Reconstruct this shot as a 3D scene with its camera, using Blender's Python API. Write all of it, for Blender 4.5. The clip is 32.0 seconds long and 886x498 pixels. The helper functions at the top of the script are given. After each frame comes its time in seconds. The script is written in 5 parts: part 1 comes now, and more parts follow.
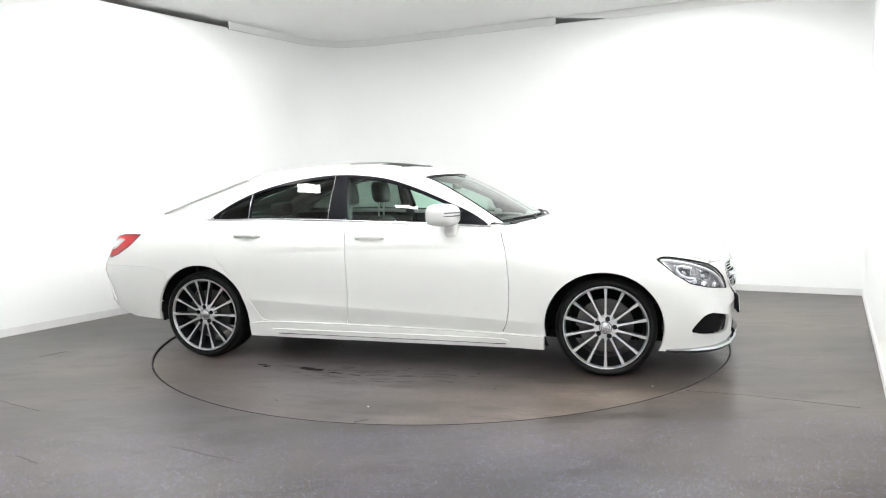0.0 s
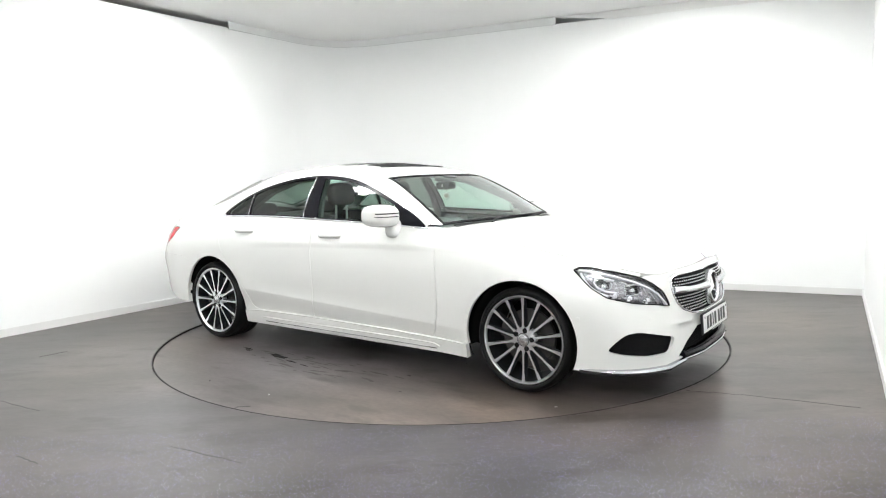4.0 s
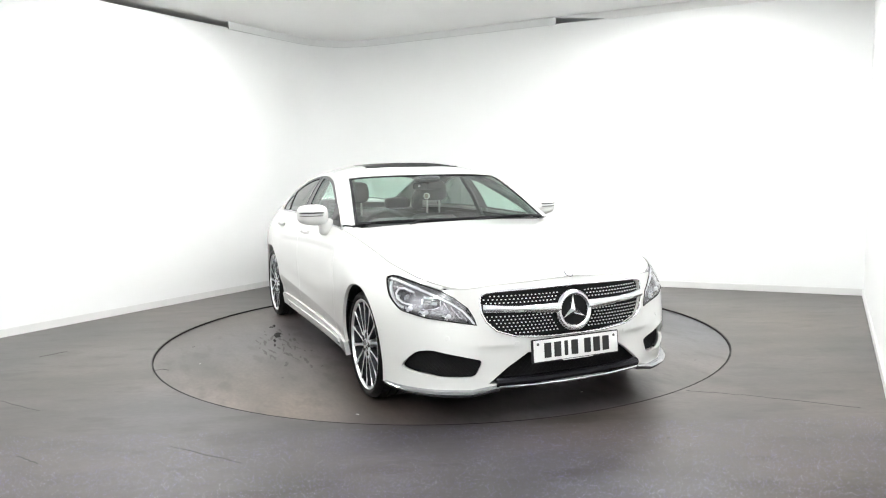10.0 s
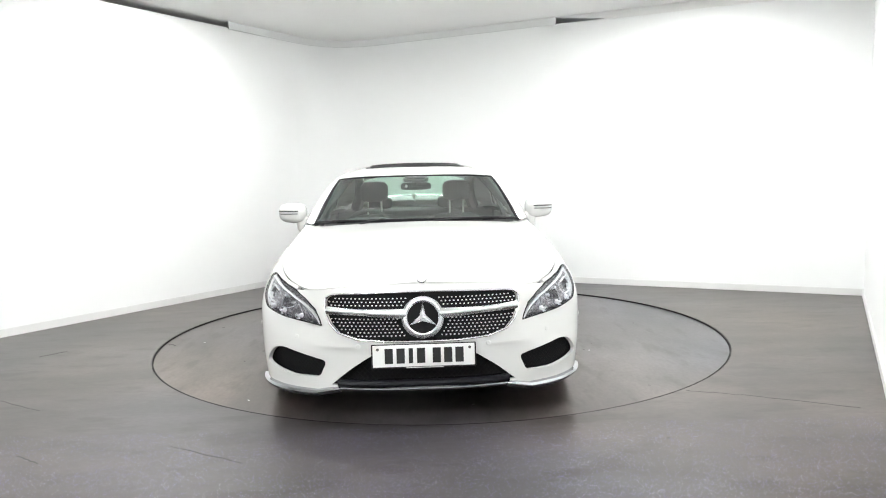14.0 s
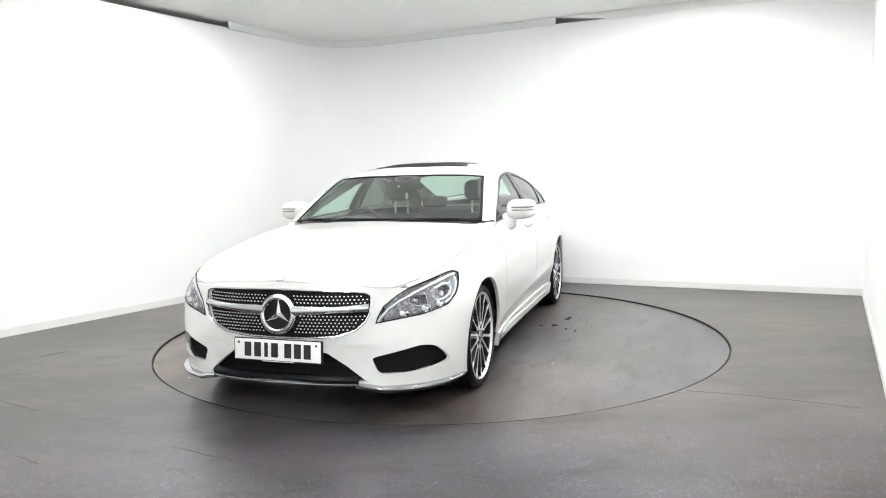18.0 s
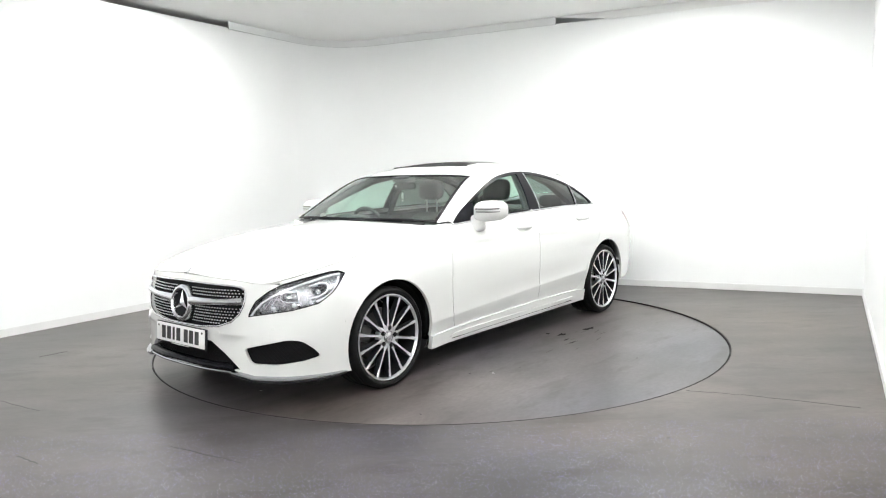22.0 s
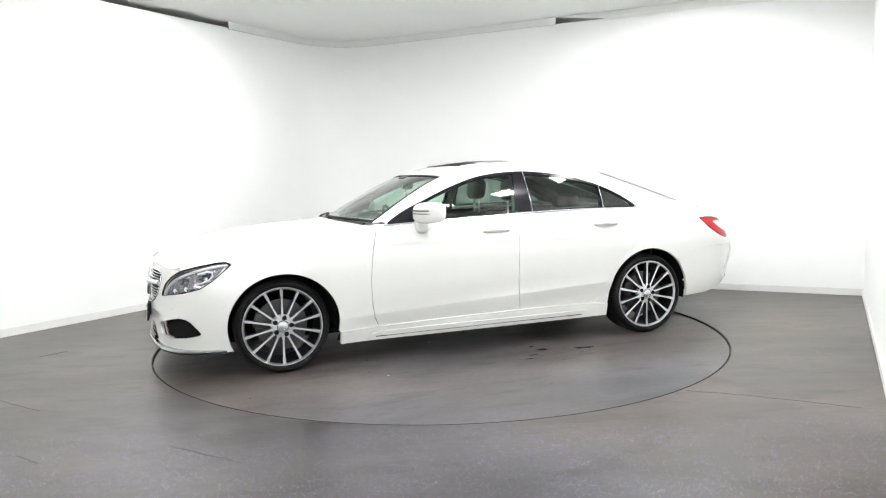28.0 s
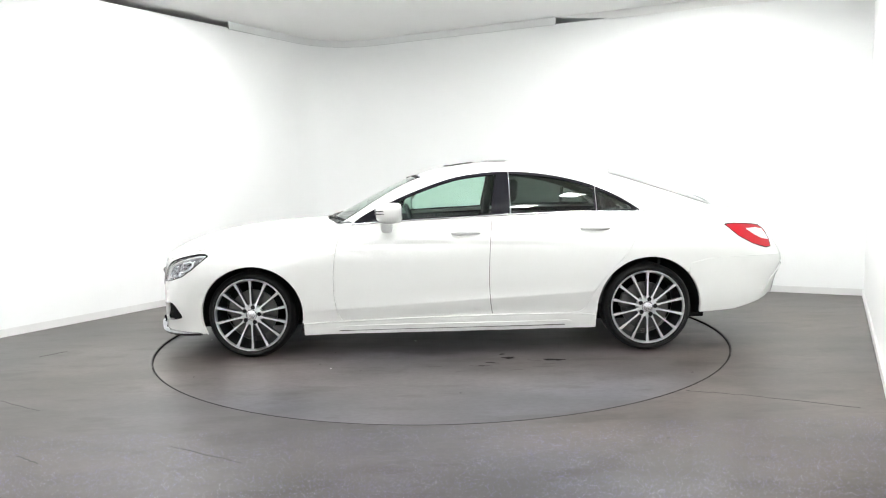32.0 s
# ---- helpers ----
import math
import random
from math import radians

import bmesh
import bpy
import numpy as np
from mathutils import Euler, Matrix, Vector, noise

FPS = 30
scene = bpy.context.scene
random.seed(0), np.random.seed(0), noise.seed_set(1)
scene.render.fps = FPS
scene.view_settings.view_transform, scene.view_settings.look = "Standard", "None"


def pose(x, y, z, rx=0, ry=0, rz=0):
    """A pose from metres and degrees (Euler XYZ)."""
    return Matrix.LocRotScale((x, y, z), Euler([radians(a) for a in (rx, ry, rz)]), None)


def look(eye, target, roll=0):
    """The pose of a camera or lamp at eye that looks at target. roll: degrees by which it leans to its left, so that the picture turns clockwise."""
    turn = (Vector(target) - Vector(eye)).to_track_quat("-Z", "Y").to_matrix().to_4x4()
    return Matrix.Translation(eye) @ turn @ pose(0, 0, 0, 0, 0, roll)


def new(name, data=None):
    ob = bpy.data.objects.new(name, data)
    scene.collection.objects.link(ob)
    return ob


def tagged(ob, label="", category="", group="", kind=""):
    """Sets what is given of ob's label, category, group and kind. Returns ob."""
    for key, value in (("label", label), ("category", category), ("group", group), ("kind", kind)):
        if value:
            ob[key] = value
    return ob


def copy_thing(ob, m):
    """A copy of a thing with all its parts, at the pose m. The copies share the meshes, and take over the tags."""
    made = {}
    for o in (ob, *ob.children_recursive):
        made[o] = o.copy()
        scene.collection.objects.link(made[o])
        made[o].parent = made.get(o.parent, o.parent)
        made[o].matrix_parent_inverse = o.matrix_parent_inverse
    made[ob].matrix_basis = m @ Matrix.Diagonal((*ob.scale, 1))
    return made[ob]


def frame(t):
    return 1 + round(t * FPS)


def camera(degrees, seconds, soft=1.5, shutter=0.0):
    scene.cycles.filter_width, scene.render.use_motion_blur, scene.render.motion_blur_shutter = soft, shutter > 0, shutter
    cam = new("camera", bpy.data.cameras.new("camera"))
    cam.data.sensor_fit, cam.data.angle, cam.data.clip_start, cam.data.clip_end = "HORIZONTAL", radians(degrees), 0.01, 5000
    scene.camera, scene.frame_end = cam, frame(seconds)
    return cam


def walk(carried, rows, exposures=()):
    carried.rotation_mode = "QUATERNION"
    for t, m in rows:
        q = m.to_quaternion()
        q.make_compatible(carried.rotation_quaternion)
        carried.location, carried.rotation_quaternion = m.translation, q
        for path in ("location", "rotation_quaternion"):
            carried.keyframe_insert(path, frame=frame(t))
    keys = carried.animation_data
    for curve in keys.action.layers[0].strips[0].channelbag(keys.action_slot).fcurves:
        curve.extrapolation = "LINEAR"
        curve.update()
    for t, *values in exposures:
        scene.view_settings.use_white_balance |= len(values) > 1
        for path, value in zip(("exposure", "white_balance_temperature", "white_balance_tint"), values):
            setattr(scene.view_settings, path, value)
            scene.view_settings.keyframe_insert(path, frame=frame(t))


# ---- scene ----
import functools
from mathutils.geometry import delaunay_2d_cdt

# ---------------------------------------------------------------- camera
EYE = Vector((0.0, -5.768, 1.2754))
YAW, PITCH, ROLL = radians(0.285), radians(-5.84), -1.29
AIM = Vector((math.sin(YAW) * math.cos(PITCH), math.cos(YAW) * math.cos(PITCH), math.sin(PITCH)))
cam = camera(64.16, 32.0, soft=1.1)
walk(cam, [(0, look(EYE, EYE + AIM, ROLL)), (32, look(EYE, EYE + AIM, ROLL))])
scene.view_settings.exposure = 0.0

# ---------------------------------------------------------------- world: a closed room, barely any light from outside
world = bpy.data.worlds.new("world")
scene.world = world
world.use_nodes = True
world.node_tree.nodes["Background"].inputs["Color"].default_value = (0.5, 0.45, 0.465, 1)
world.node_tree.nodes["Background"].inputs["Strength"].default_value = 0.36
LAMP = 95.0            # strength of the ceiling panels

# turning of the platform: seconds, degrees
TURNS = [(0, -15.56), (3.5, -33.41), (8, -56.65), (12, -77.36), (16, -98.09), (20, -118.94), (24, -139.97), (28, -160.47), (32, -180.64)]
CAR_X, CAR_Y = -0.066, -0.180     # the car's middle on the platform
DISC_R = 2.225
SINK = 0.012       # the platform lies a little below the floor around it


# ---------------------------------------------------------------- materials
def nodes_of(name):
    m = bpy.data.materials.new(name)
    m.use_nodes = True
    t = m.node_tree
    return m, t.nodes, t.links, t.nodes["Principled BSDF"]


def setp(b, **kw):
    for k, v in kw.items():
        key = k.replace("_", " ")
        b.inputs[key].default_value = (*v, 1) if isinstance(v, tuple) and len(v) == 3 else v


def plain(name, color, rough=0.5, metal=0.0, coat=0.0, vary=0.06, scale=18.0, bump=0.0, bscale=120.0, spec=0.5):
    """A surface with soft variation of colour and gloss and, if asked for, a fine relief."""
    m, n, l, b = nodes_of(name)
    setp(b, Base_Color=color, Roughness=rough, Metallic=metal)
    b.inputs["Coat Weight"].default_value = coat
    b.inputs["Specular IOR Level"].default_value = spec
    b.inputs["Coat Roughness"].default_value = 0.03
    tc = n.new("ShaderNodeTexCoord")
    nz = n.new("ShaderNodeTexNoise")
    nz.inputs["Scale"].default_value = scale
    nz.inputs["Detail"].default_value = 6
    l.new(tc.outputs["Object"], nz.inputs["Vector"])
    if vary > 0:
        mp = n.new("ShaderNodeMapRange")
        mp.inputs["To Min"].default_value, mp.inputs["To Max"].default_value = 1 - vary, 1 + vary
        l.new(nz.outputs["Fac"], mp.inputs["Value"])
        mx = n.new("ShaderNodeMix")
        mx.data_type, mx.blend_type = "RGBA", "MULTIPLY"
        mx.inputs["Factor"].default_value = 1
        mx.inputs["A"].default_value = (*color, 1)
        l.new(mp.outputs["Result"], mx.inputs["B"])
        l.new(mx.outputs["Result"], b.inputs["Base Color"])
        mr = n.new("ShaderNodeMapRange")
        mr.inputs["To Min"].default_value, mr.inputs["To Max"].default_value = max(rough - vary * 0.6, 0.01), min(rough + vary * 0.6, 1)
        l.new(nz.outputs["Fac"], mr.inputs["Value"])
        l.new(mr.outputs["Result"], b.inputs["Roughness"])
    if bump > 0:
        nb = n.new("ShaderNodeTexNoise")
        nb.inputs["Scale"].default_value = bscale
        nb.inputs["Detail"].default_value = 4
        l.new(tc.outputs["Object"], nb.inputs["Vector"])
        bp = n.new("ShaderNodeBump")
        bp.inputs["Strength"].default_value = bump
        bp.inputs["Distance"].default_value = 0.002
        l.new(nb.outputs["Fac"], bp.inputs["Height"])
        l.new(bp.outputs["Normal"], b.inputs["Normal"])
    return m


def glass(name, tint, rough=0.0, gloss=0.10):
    """Thin pane: what lies behind shows through the tint, with the mirror gloss of glass on top."""
    m = bpy.data.materials.new(name)
    m.use_nodes = True
    n, l = m.node_tree.nodes, m.node_tree.links
    n.clear()
    out = n.new("ShaderNodeOutputMaterial")
    mix = n.new("ShaderNodeMixShader")
    tr = n.new("ShaderNodeBsdfTransparent")
    gl = n.new("ShaderNodeBsdfGlossy")
    fr = n.new("ShaderNodeLayerWeight")
    fr.inputs["Blend"].default_value = 0.5
    pw = n.new("ShaderNodeMath")
    pw.operation = "POWER"
    pw.inputs[1].default_value = 5.0
    ma = n.new("ShaderNodeMath")
    ma.operation = "MULTIPLY_ADD"
    ma.inputs[1].default_value, ma.inputs[2].default_value = 0.95 - gloss, gloss
    l.new(fr.outputs["Facing"], pw.inputs[0])
    l.new(pw.outputs[0], ma.inputs[0])
    tr.inputs["Color"].default_value = (*tint, 1)
    gl.inputs["Color"].default_value = (1, 1, 1, 1)
    gl.inputs["Roughness"].default_value = rough
    l.new(ma.outputs[0], mix.inputs["Fac"])
    l.new(tr.outputs["BSDF"], mix.inputs[1])
    l.new(gl.outputs["BSDF"], mix.inputs[2])
    l.new(mix.outputs["Shader"], out.inputs["Surface"])
    return m


def glow(name, color, strength):
    m, n, l, b = nodes_of(name)
    setp(b, Base_Color=(0.8, 0.8, 0.8), Roughness=0.4)
    b.inputs["Emission Color"].default_value = (*color, 1)
    b.inputs["Emission Strength"].default_value = strength
    return m


def floor_material(name, tone, shift):
    """Grey safety vinyl: cloudy wear and scuffs drawn out one way, between a warm and a cool grey."""
    m, n, l, b = nodes_of(name)
    tc = n.new("ShaderNodeTexCoord")

    def tex(scale, detail, stretch):
        mp = n.new("ShaderNodeMapping")
        mp.inputs["Scale"].default_value = stretch
        mp.inputs["Location"].default_value = (shift, shift * 0.7, 3.3)
        l.new(tc.outputs["Object"], mp.inputs["Vector"])
        t = n.new("ShaderNodeTexNoise")
        t.inputs["Scale"].default_value, t.inputs["Detail"].default_value = scale, detail
        l.new(mp.outputs["Vector"], t.inputs["Vector"])
        wide = n.new("ShaderNodeMapRange")
        wide.inputs["From Min"].default_value, wide.inputs["From Max"].default_value = 0.28, 0.72
        l.new(t.outputs["Fac"], wide.inputs["Value"])
        return wide.outputs["Result"]

    def blend(src, a, c):
        q = n.new("ShaderNodeMix")
        q.data_type = "RGBA"
        l.new(src, q.inputs["Factor"])
        q.inputs["A"].default_value, q.inputs["B"].default_value = (*a, 1), (*c, 1)
        return q.outputs["Result"]

    def times(a, c):
        q = n.new("ShaderNodeMix")
        q.data_type, q.blend_type = "RGBA", "MULTIPLY"
        q.inputs["Factor"].default_value = 1
        l.new(a, q.inputs["A"])
        l.new(c, q.inputs["B"])
        return q.outputs["Result"]

    hue = blend(tex(0.5, 1, (1, 1, 1)), (tone * 1.25, tone * 0.985, tone * 0.82), (tone * 0.92, tone * 0.90, tone * 1.03))
    cloud = blend(tex(0.8, 3, (1, 1.6, 1)), (0.62, 0.62, 0.62), (1.38, 1.38, 1.38))
    scuff = blend(tex(2.0, 4, (1, 2.2, 1)), (0.74, 0.74, 0.74), (1.26, 1.26, 1.26))
    grime = n.new("ShaderNodeMapRange")
    grime.interpolation_type = "SMOOTHSTEP"
    grime.inputs["From Min"].default_value, grime.inputs["From Max"].default_value = 0.52, 0.95
    l.new(tex(3.2, 4, (1, 2.6, 1)), grime.inputs["Value"])
    fine = blend(tex(26.0, 5, (1, 1.8, 1)), (0.84, 0.84, 0.84), (1.16, 1.16, 1.16))
    dirt = blend(grime.outputs["Result"], (1, 1, 1), (0.62, 0.60, 0.58))
    l.new(times(times(times(times(hue, cloud), scuff), dirt), fine), b.inputs["Base Color"])
    b.inputs["Roughness"].default_value = 0.33
    b.inputs["Specular IOR Level"].default_value = 0.40
    return m


def fleck_material(name):
    m, n, l, b = nodes_of(name)
    g = n.new("ShaderNodeNewGeometry")
    r = n.new("ShaderNodeValToRGB")
    e = r.color_ramp.elements
    e[0].position, e[0].color = 0.0, (0.12, 0.11, 0.30, 1)
    e[1].position, e[1].color = 1.0, (0.80, 0.79, 0.90, 1)
    k = e.new(0.6)
    k.color = (0.30, 0.27, 0.60, 1)
    l.new(g.outputs["Random Per Island"], r.inputs["Fac"])
    l.new(r.outputs["Color"], b.inputs["Base Color"])
    b.inputs["Roughness"].default_value = 0.3
    return m


WALL = plain("white_wall_paint", (0.935, 0.945, 0.945), 0.6, vary=0.025, scale=1.3, bump=0.05, bscale=60)
CEIL = plain("ceiling_paint", (0.89, 0.89, 0.88), 0.85, vary=0.05, scale=0.8)
TRIM = plain("trim_gloss_white", (0.84, 0.85, 0.85), 0.25, vary=0.03, scale=3)
SKIRT = plain("skirting_pvc", (0.79, 0.79, 0.785), 0.45, vary=0.05, scale=5)
FLOOR = floor_material("floor_vinyl", 0.057, 0.0)
DISC = floor_material("platform_vinyl", 0.077, 7.3)
STAIN = plain("oil_stain", (0.016, 0.015, 0.014), 0.6, vary=0.3, scale=60, spec=0.1)
EDGE = plain("gap_ring_dark", (0.026, 0.025, 0.024), 0.7, vary=0.2, scale=40, spec=0.15)
SMEAR = plain("dried_smear", (0.050, 0.046, 0.042), 0.40, vary=0.25, scale=25, spec=0.33)
FLECK = fleck_material("quartz_fleck")
GAP = plain("dark_gap", (0.012, 0.012, 0.013), 0.8, vary=0.1, spec=0.1)
SCRATCH = plain("scratch_dark", (0.045, 0.043, 0.042), 0.6, vary=0.2, scale=60)
METAL_FRAME = plain("lamp_frame", (0.8, 0.8, 0.8), 0.4, vary=0.02)
PANEL = glow("lamp_diffuser", (0.982, 0.99, 0.972), LAMP)
PAINT = plain("white_car_paint", (0.73, 0.735, 0.72), 0.28, coat=1.0, vary=0.012, scale=4)
INNER = plain("black_underbody", (0.012, 0.012, 0.013), 0.75, vary=0.2, scale=30, spec=0.15)
BLACK = plain("black_gloss_trim", (0.010, 0.010, 0.013), 0.16, vary=0.03, spec=0.16)
PLASTIC = plain("black_plastic", (0.02, 0.02, 0.022), 0.5, vary=0.2, scale=60, bump=0.1, spec=0.25)
CHROME = plain("chrome", (0.82, 0.83, 0.85), 0.08, metal=1.0, vary=0.04, scale=30)
PIN = plain("polished_pin", (0.92, 0.92, 0.93), 0.35, metal=0.6, vary=0.02)
LIP = plain("bright_trim", (0.46, 0.47, 0.49), 0.14, metal=1.0, vary=0.06, scale=30)
SATIN = plain("satin_silver", (0.72, 0.73, 0.75), 0.26, metal=1.0, vary=0.06, scale=40)
ALLOY = plain("machined_alloy", (0.84, 0.85, 0.87), 0.32, metal=1.0, vary=0.025, scale=90)
ALLOY_DARK = plain("dark_grey_alloy", (0.03, 0.032, 0.038), 0.35, metal=0.4, vary=0.1, scale=60)
BARREL = plain("grey_barrel", (0.040, 0.041, 0.046), 0.4, metal=0.6, vary=0.12, scale=30)
RUBBER = plain("tyre_rubber", (0.0055, 0.0055, 0.0058), 0.5, vary=0.25, scale=40, bump=0.2, bscale=200, spec=0.2)
STEEL = plain("brake_steel", (0.12, 0.118, 0.116), 0.35, metal=0.8, vary=0.15, scale=60)
CLEAR = glass("green_tint_glass", (0.70, 0.87, 0.79), gloss=0.055)
SHIELD = glass("windscreen_glass", (0.72, 0.88, 0.80), gloss=0.20)
PRIVACY = glass("privacy_glass", (0.22, 0.27, 0.24), gloss=0.045)
LENS = glass("clear_lens", (0.93, 0.94, 0.95), 0.16, gloss=0.05)
LEATHER = plain("black_leather", (0.022, 0.022, 0.024), 0.42, vary=0.2, scale=50, bump=0.2, bscale=300)
DASH = plain("dashboard_vinyl", (0.055, 0.057, 0.06), 0.5, vary=0.15, scale=40, bump=0.15, bscale=250)
RED = plain("red_lamp_lens", (0.46, 0.006, 0.014), 0.2, spec=0.25, vary=0.1, scale=60)
WHITE_LENS = plain("white_lamp_lens", (0.75, 0.73, 0.74), 0.15, vary=0.08, scale=50)
HOUSING = plain("headlamp_housing", (0.29, 0.285, 0.305), 0.26, metal=0.5, vary=0.15, scale=50)
REFLECT = plain("headlamp_reflector", (0.5, 0.51, 0.53), 0.2, metal=1.0, vary=0.08, scale=60)
DRL = plain("light_guide_white", (0.78, 0.79, 0.82), 0.25, vary=0.03)
PLATE = plain("plate_white", (0.86, 0.86, 0.85), 0.3, vary=0.02)
BOWL = plain("lamp_bowl_grey", (0.085, 0.083, 0.092), 0.22, vary=0.1, scale=30)
MOULD = plain("grey_moulding", (0.36, 0.37, 0.36), 0.4, vary=0.08, scale=40)
MEDAL = plain("medallion_tan", (0.33, 0.30, 0.23), 0.4, vary=0.2, scale=200)
INK = plain("plate_black", (0.012, 0.012, 0.012), 0.4, vary=0.05)


# ---------------------------------------------------------------- mesh helpers
def mesh_from(bm, name, mat, smooth=35.0):
    me = bpy.data.meshes.new(name)
    bmesh.ops.remove_doubles(bm, verts=bm.verts, dist=1e-5)
    bm.to_mesh(me)
    bm.free()
    me.materials.append(mat)
    if smooth:
        me.shade_smooth()
        me.set_sharp_from_angle(angle=radians(smooth))
    return me


def part(name, bm, mat, parent=None, label="", smooth=35.0):
    ob = new(name, mesh_from(bm, name, mat, smooth))
    if parent is not None:
        ob.parent = parent
    return tagged(ob, label) if label else ob


def box(x0, x1, y0, y1, z0, z1, bevel=0.0, seg=2, bm=None):
    own = bmesh.new()
    bmesh.ops.create_cube(own, size=1.0)
    for v in own.verts:
        v.co = Vector((x0 + (v.co.x + 0.5) * (x1 - x0), y0 + (v.co.y + 0.5) * (y1 - y0), z0 + (v.co.z + 0.5) * (z1 - z0)))
    if bevel:
        bmesh.ops.bevel(own, geom=own.edges[:], offset=bevel, segments=seg, affect="EDGES", profile=0.6)
    return own if bm is None else join(bm, own)


def join(bm, other, m=None):
    """Adds the other bmesh to bm, moved by m, and frees it."""
    me = bpy.data.meshes.new("scratch")
    if m is not None:
        other.transform(m)
    other.to_mesh(me)
    other.free()
    bm.from_mesh(me)
    bpy.data.meshes.remove(me)
    return bm


def mirror_y(bm):
    """Adds the mirror image across the plane y = 0."""
    got = bmesh.ops.duplicate(bm, geom=bm.verts[:] + bm.edges[:] + bm.faces[:])["geom"]
    vs = [g for g in got if isinstance(g, bmesh.types.BMVert)]
    fs = [g for g in got if isinstance(g, bmesh.types.BMFace)]
    for v in vs:
        v.co.y = -v.co.y
    bmesh.ops.reverse_faces(bm, faces=fs)
    bmesh.ops.remove_doubles(bm, verts=bm.verts, dist=1e-4)
    return bm


def flip_y(bm):
    for v in bm.verts:
        v.co.y = -v.co.y
    bmesh.ops.reverse_faces(bm, faces=bm.faces[:])
    return bm


def lathe(profile, steps=64, axis="y", closed=False):
    """Turns a profile of (radius, offset along the axis) round that axis."""
    bm = bmesh.new()
    rings = []
    for i in range(steps):
        a = 2 * math.pi * i / steps
        ring = []
        for r, h in profile:
            c, s = r * math.cos(a), r * math.sin(a)
            ring.append(bm.verts.new((c, h, s) if axis == "y" else (c, s, h) if axis == "z" else (h, c, s)))
        rings.append(ring)
    k = len(profile)
    for i in range(steps):
        A, B = rings[i], rings[(i + 1) % steps]
        for j in range(k if closed else k - 1):
            q = (A[j], A[(j + 1) % k], B[(j + 1) % k], B[j])
            try:
                bm.faces.new(q)
            except ValueError:
                pass
    bmesh.ops.remove_doubles(bm, verts=bm.verts, dist=1e-5)
    bmesh.ops.recalc_face_normals(bm, faces=bm.faces[:])
    return bm


def tube(points, radius, sides=8, closed=False, flat=1.0):
    """A round bar along a line of points; radius may be a list, flat squeezes it across the line."""
    bm = bmesh.new()
    pts = [Vector(p) for p in points]
    rings = []
    n = len(pts)
    up0 = Vector((0, 0, 1))
    for i, p in enumerate(pts):
        a, b = (pts[(i - 1) % n], pts[(i + 1) % n]) if closed else (pts[max(i - 1, 0)], pts[min(i + 1, n - 1)])
        d = (b - a).normalized()
        up = up0 if abs(d.dot(up0)) < 0.95 else Vector((1, 0, 0))
        s = d.cross(up).normalized()
        u = s.cross(d).normalized()
        r = radius[i] if isinstance(radius, (list, tuple)) else radius
        rings.append([bm.verts.new(p + s * (r * math.cos(2 * math.pi * k / sides)) + u * (r * flat * math.sin(2 * math.pi * k / sides))) for k in range(sides)])
    for i in range(n if closed else n - 1):
        A, B = rings[i], rings[(i + 1) % n]
        for k in range(sides):
            bm.faces.new((A[k], A[(k + 1) % sides], B[(k + 1) % sides], B[k]))
    if not closed:
        bm.faces.new(rings[0][::-1])
        bm.faces.new(rings[-1])
    bmesh.ops.recalc_face_normals(bm, faces=bm.faces[:])
    return bm


class Curve:
    """A smooth line through control points, by a parameter that grows with their distance (or is given)."""

    def __init__(self, points, keys=None):
        self.p = np.array(points, float)
        if keys is None:
            d = np.linalg.norm(np.diff(self.p, axis=0), axis=1)
            keys = np.concatenate([[0], np.cumsum(d)])
        self.k = np.array(keys, float)
        self.end = float(self.k[-1])
        m = np.zeros_like(self.p)
        h = np.diff(self.k)[:, None]
        sl = np.diff(self.p, axis=0) / h
        m[1:-1] = (sl[:-1] * h[1:] + sl[1:] * h[:-1]) / (h[1:] + h[:-1])
        m[0], m[-1] = sl[0], sl[-1]
        self.m = m

    def __call__(self, t):
        t = min(max(t, self.k[0]), self.k[-1])
        i = min(int(np.searchsorted(self.k, t, side="right")) - 1, len(self.k) - 2)
        h = self.k[i + 1] - self.k[i]
        u = (t - self.k[i]) / h
        a = (2 * u ** 3 - 3 * u ** 2 + 1) * self.p[i] + (u ** 3 - 2 * u ** 2 + u) * h * self.m[i]
        return a + (-2 * u ** 3 + 3 * u ** 2) * self.p[i + 1] + (u ** 3 - u ** 2) * h * self.m[i + 1]


def line(points):
    """A function y(x) through points sorted by x, without overshoot."""
    xs, ys = [p[0] for p in points], [p[1] for p in points]
    return lambda x: float(np.interp(x, xs, ys))


def smooth_line(points):
    c = Curve([[p[1]] for p in points], [p[0] for p in points])
    return lambda x: float(c(x)[0])


def trace(points, step=0.02, closed=True, smooth=()):
    """A polygon as dense points; runs between corners are rounded where an index stands in smooth."""
    n = len(points)
    out = []
    for i in range(n if closed else n - 1):
        a, b = Vector(points[i]), Vector(points[(i + 1) % n])
        k = max(1, int((b - a).length / step))
        out += [a + (b - a) * (j / k) for j in range(k)]
    if not closed:
        out.append(Vector(points[-1]))
    return [(p[0], p[1]) for p in out]


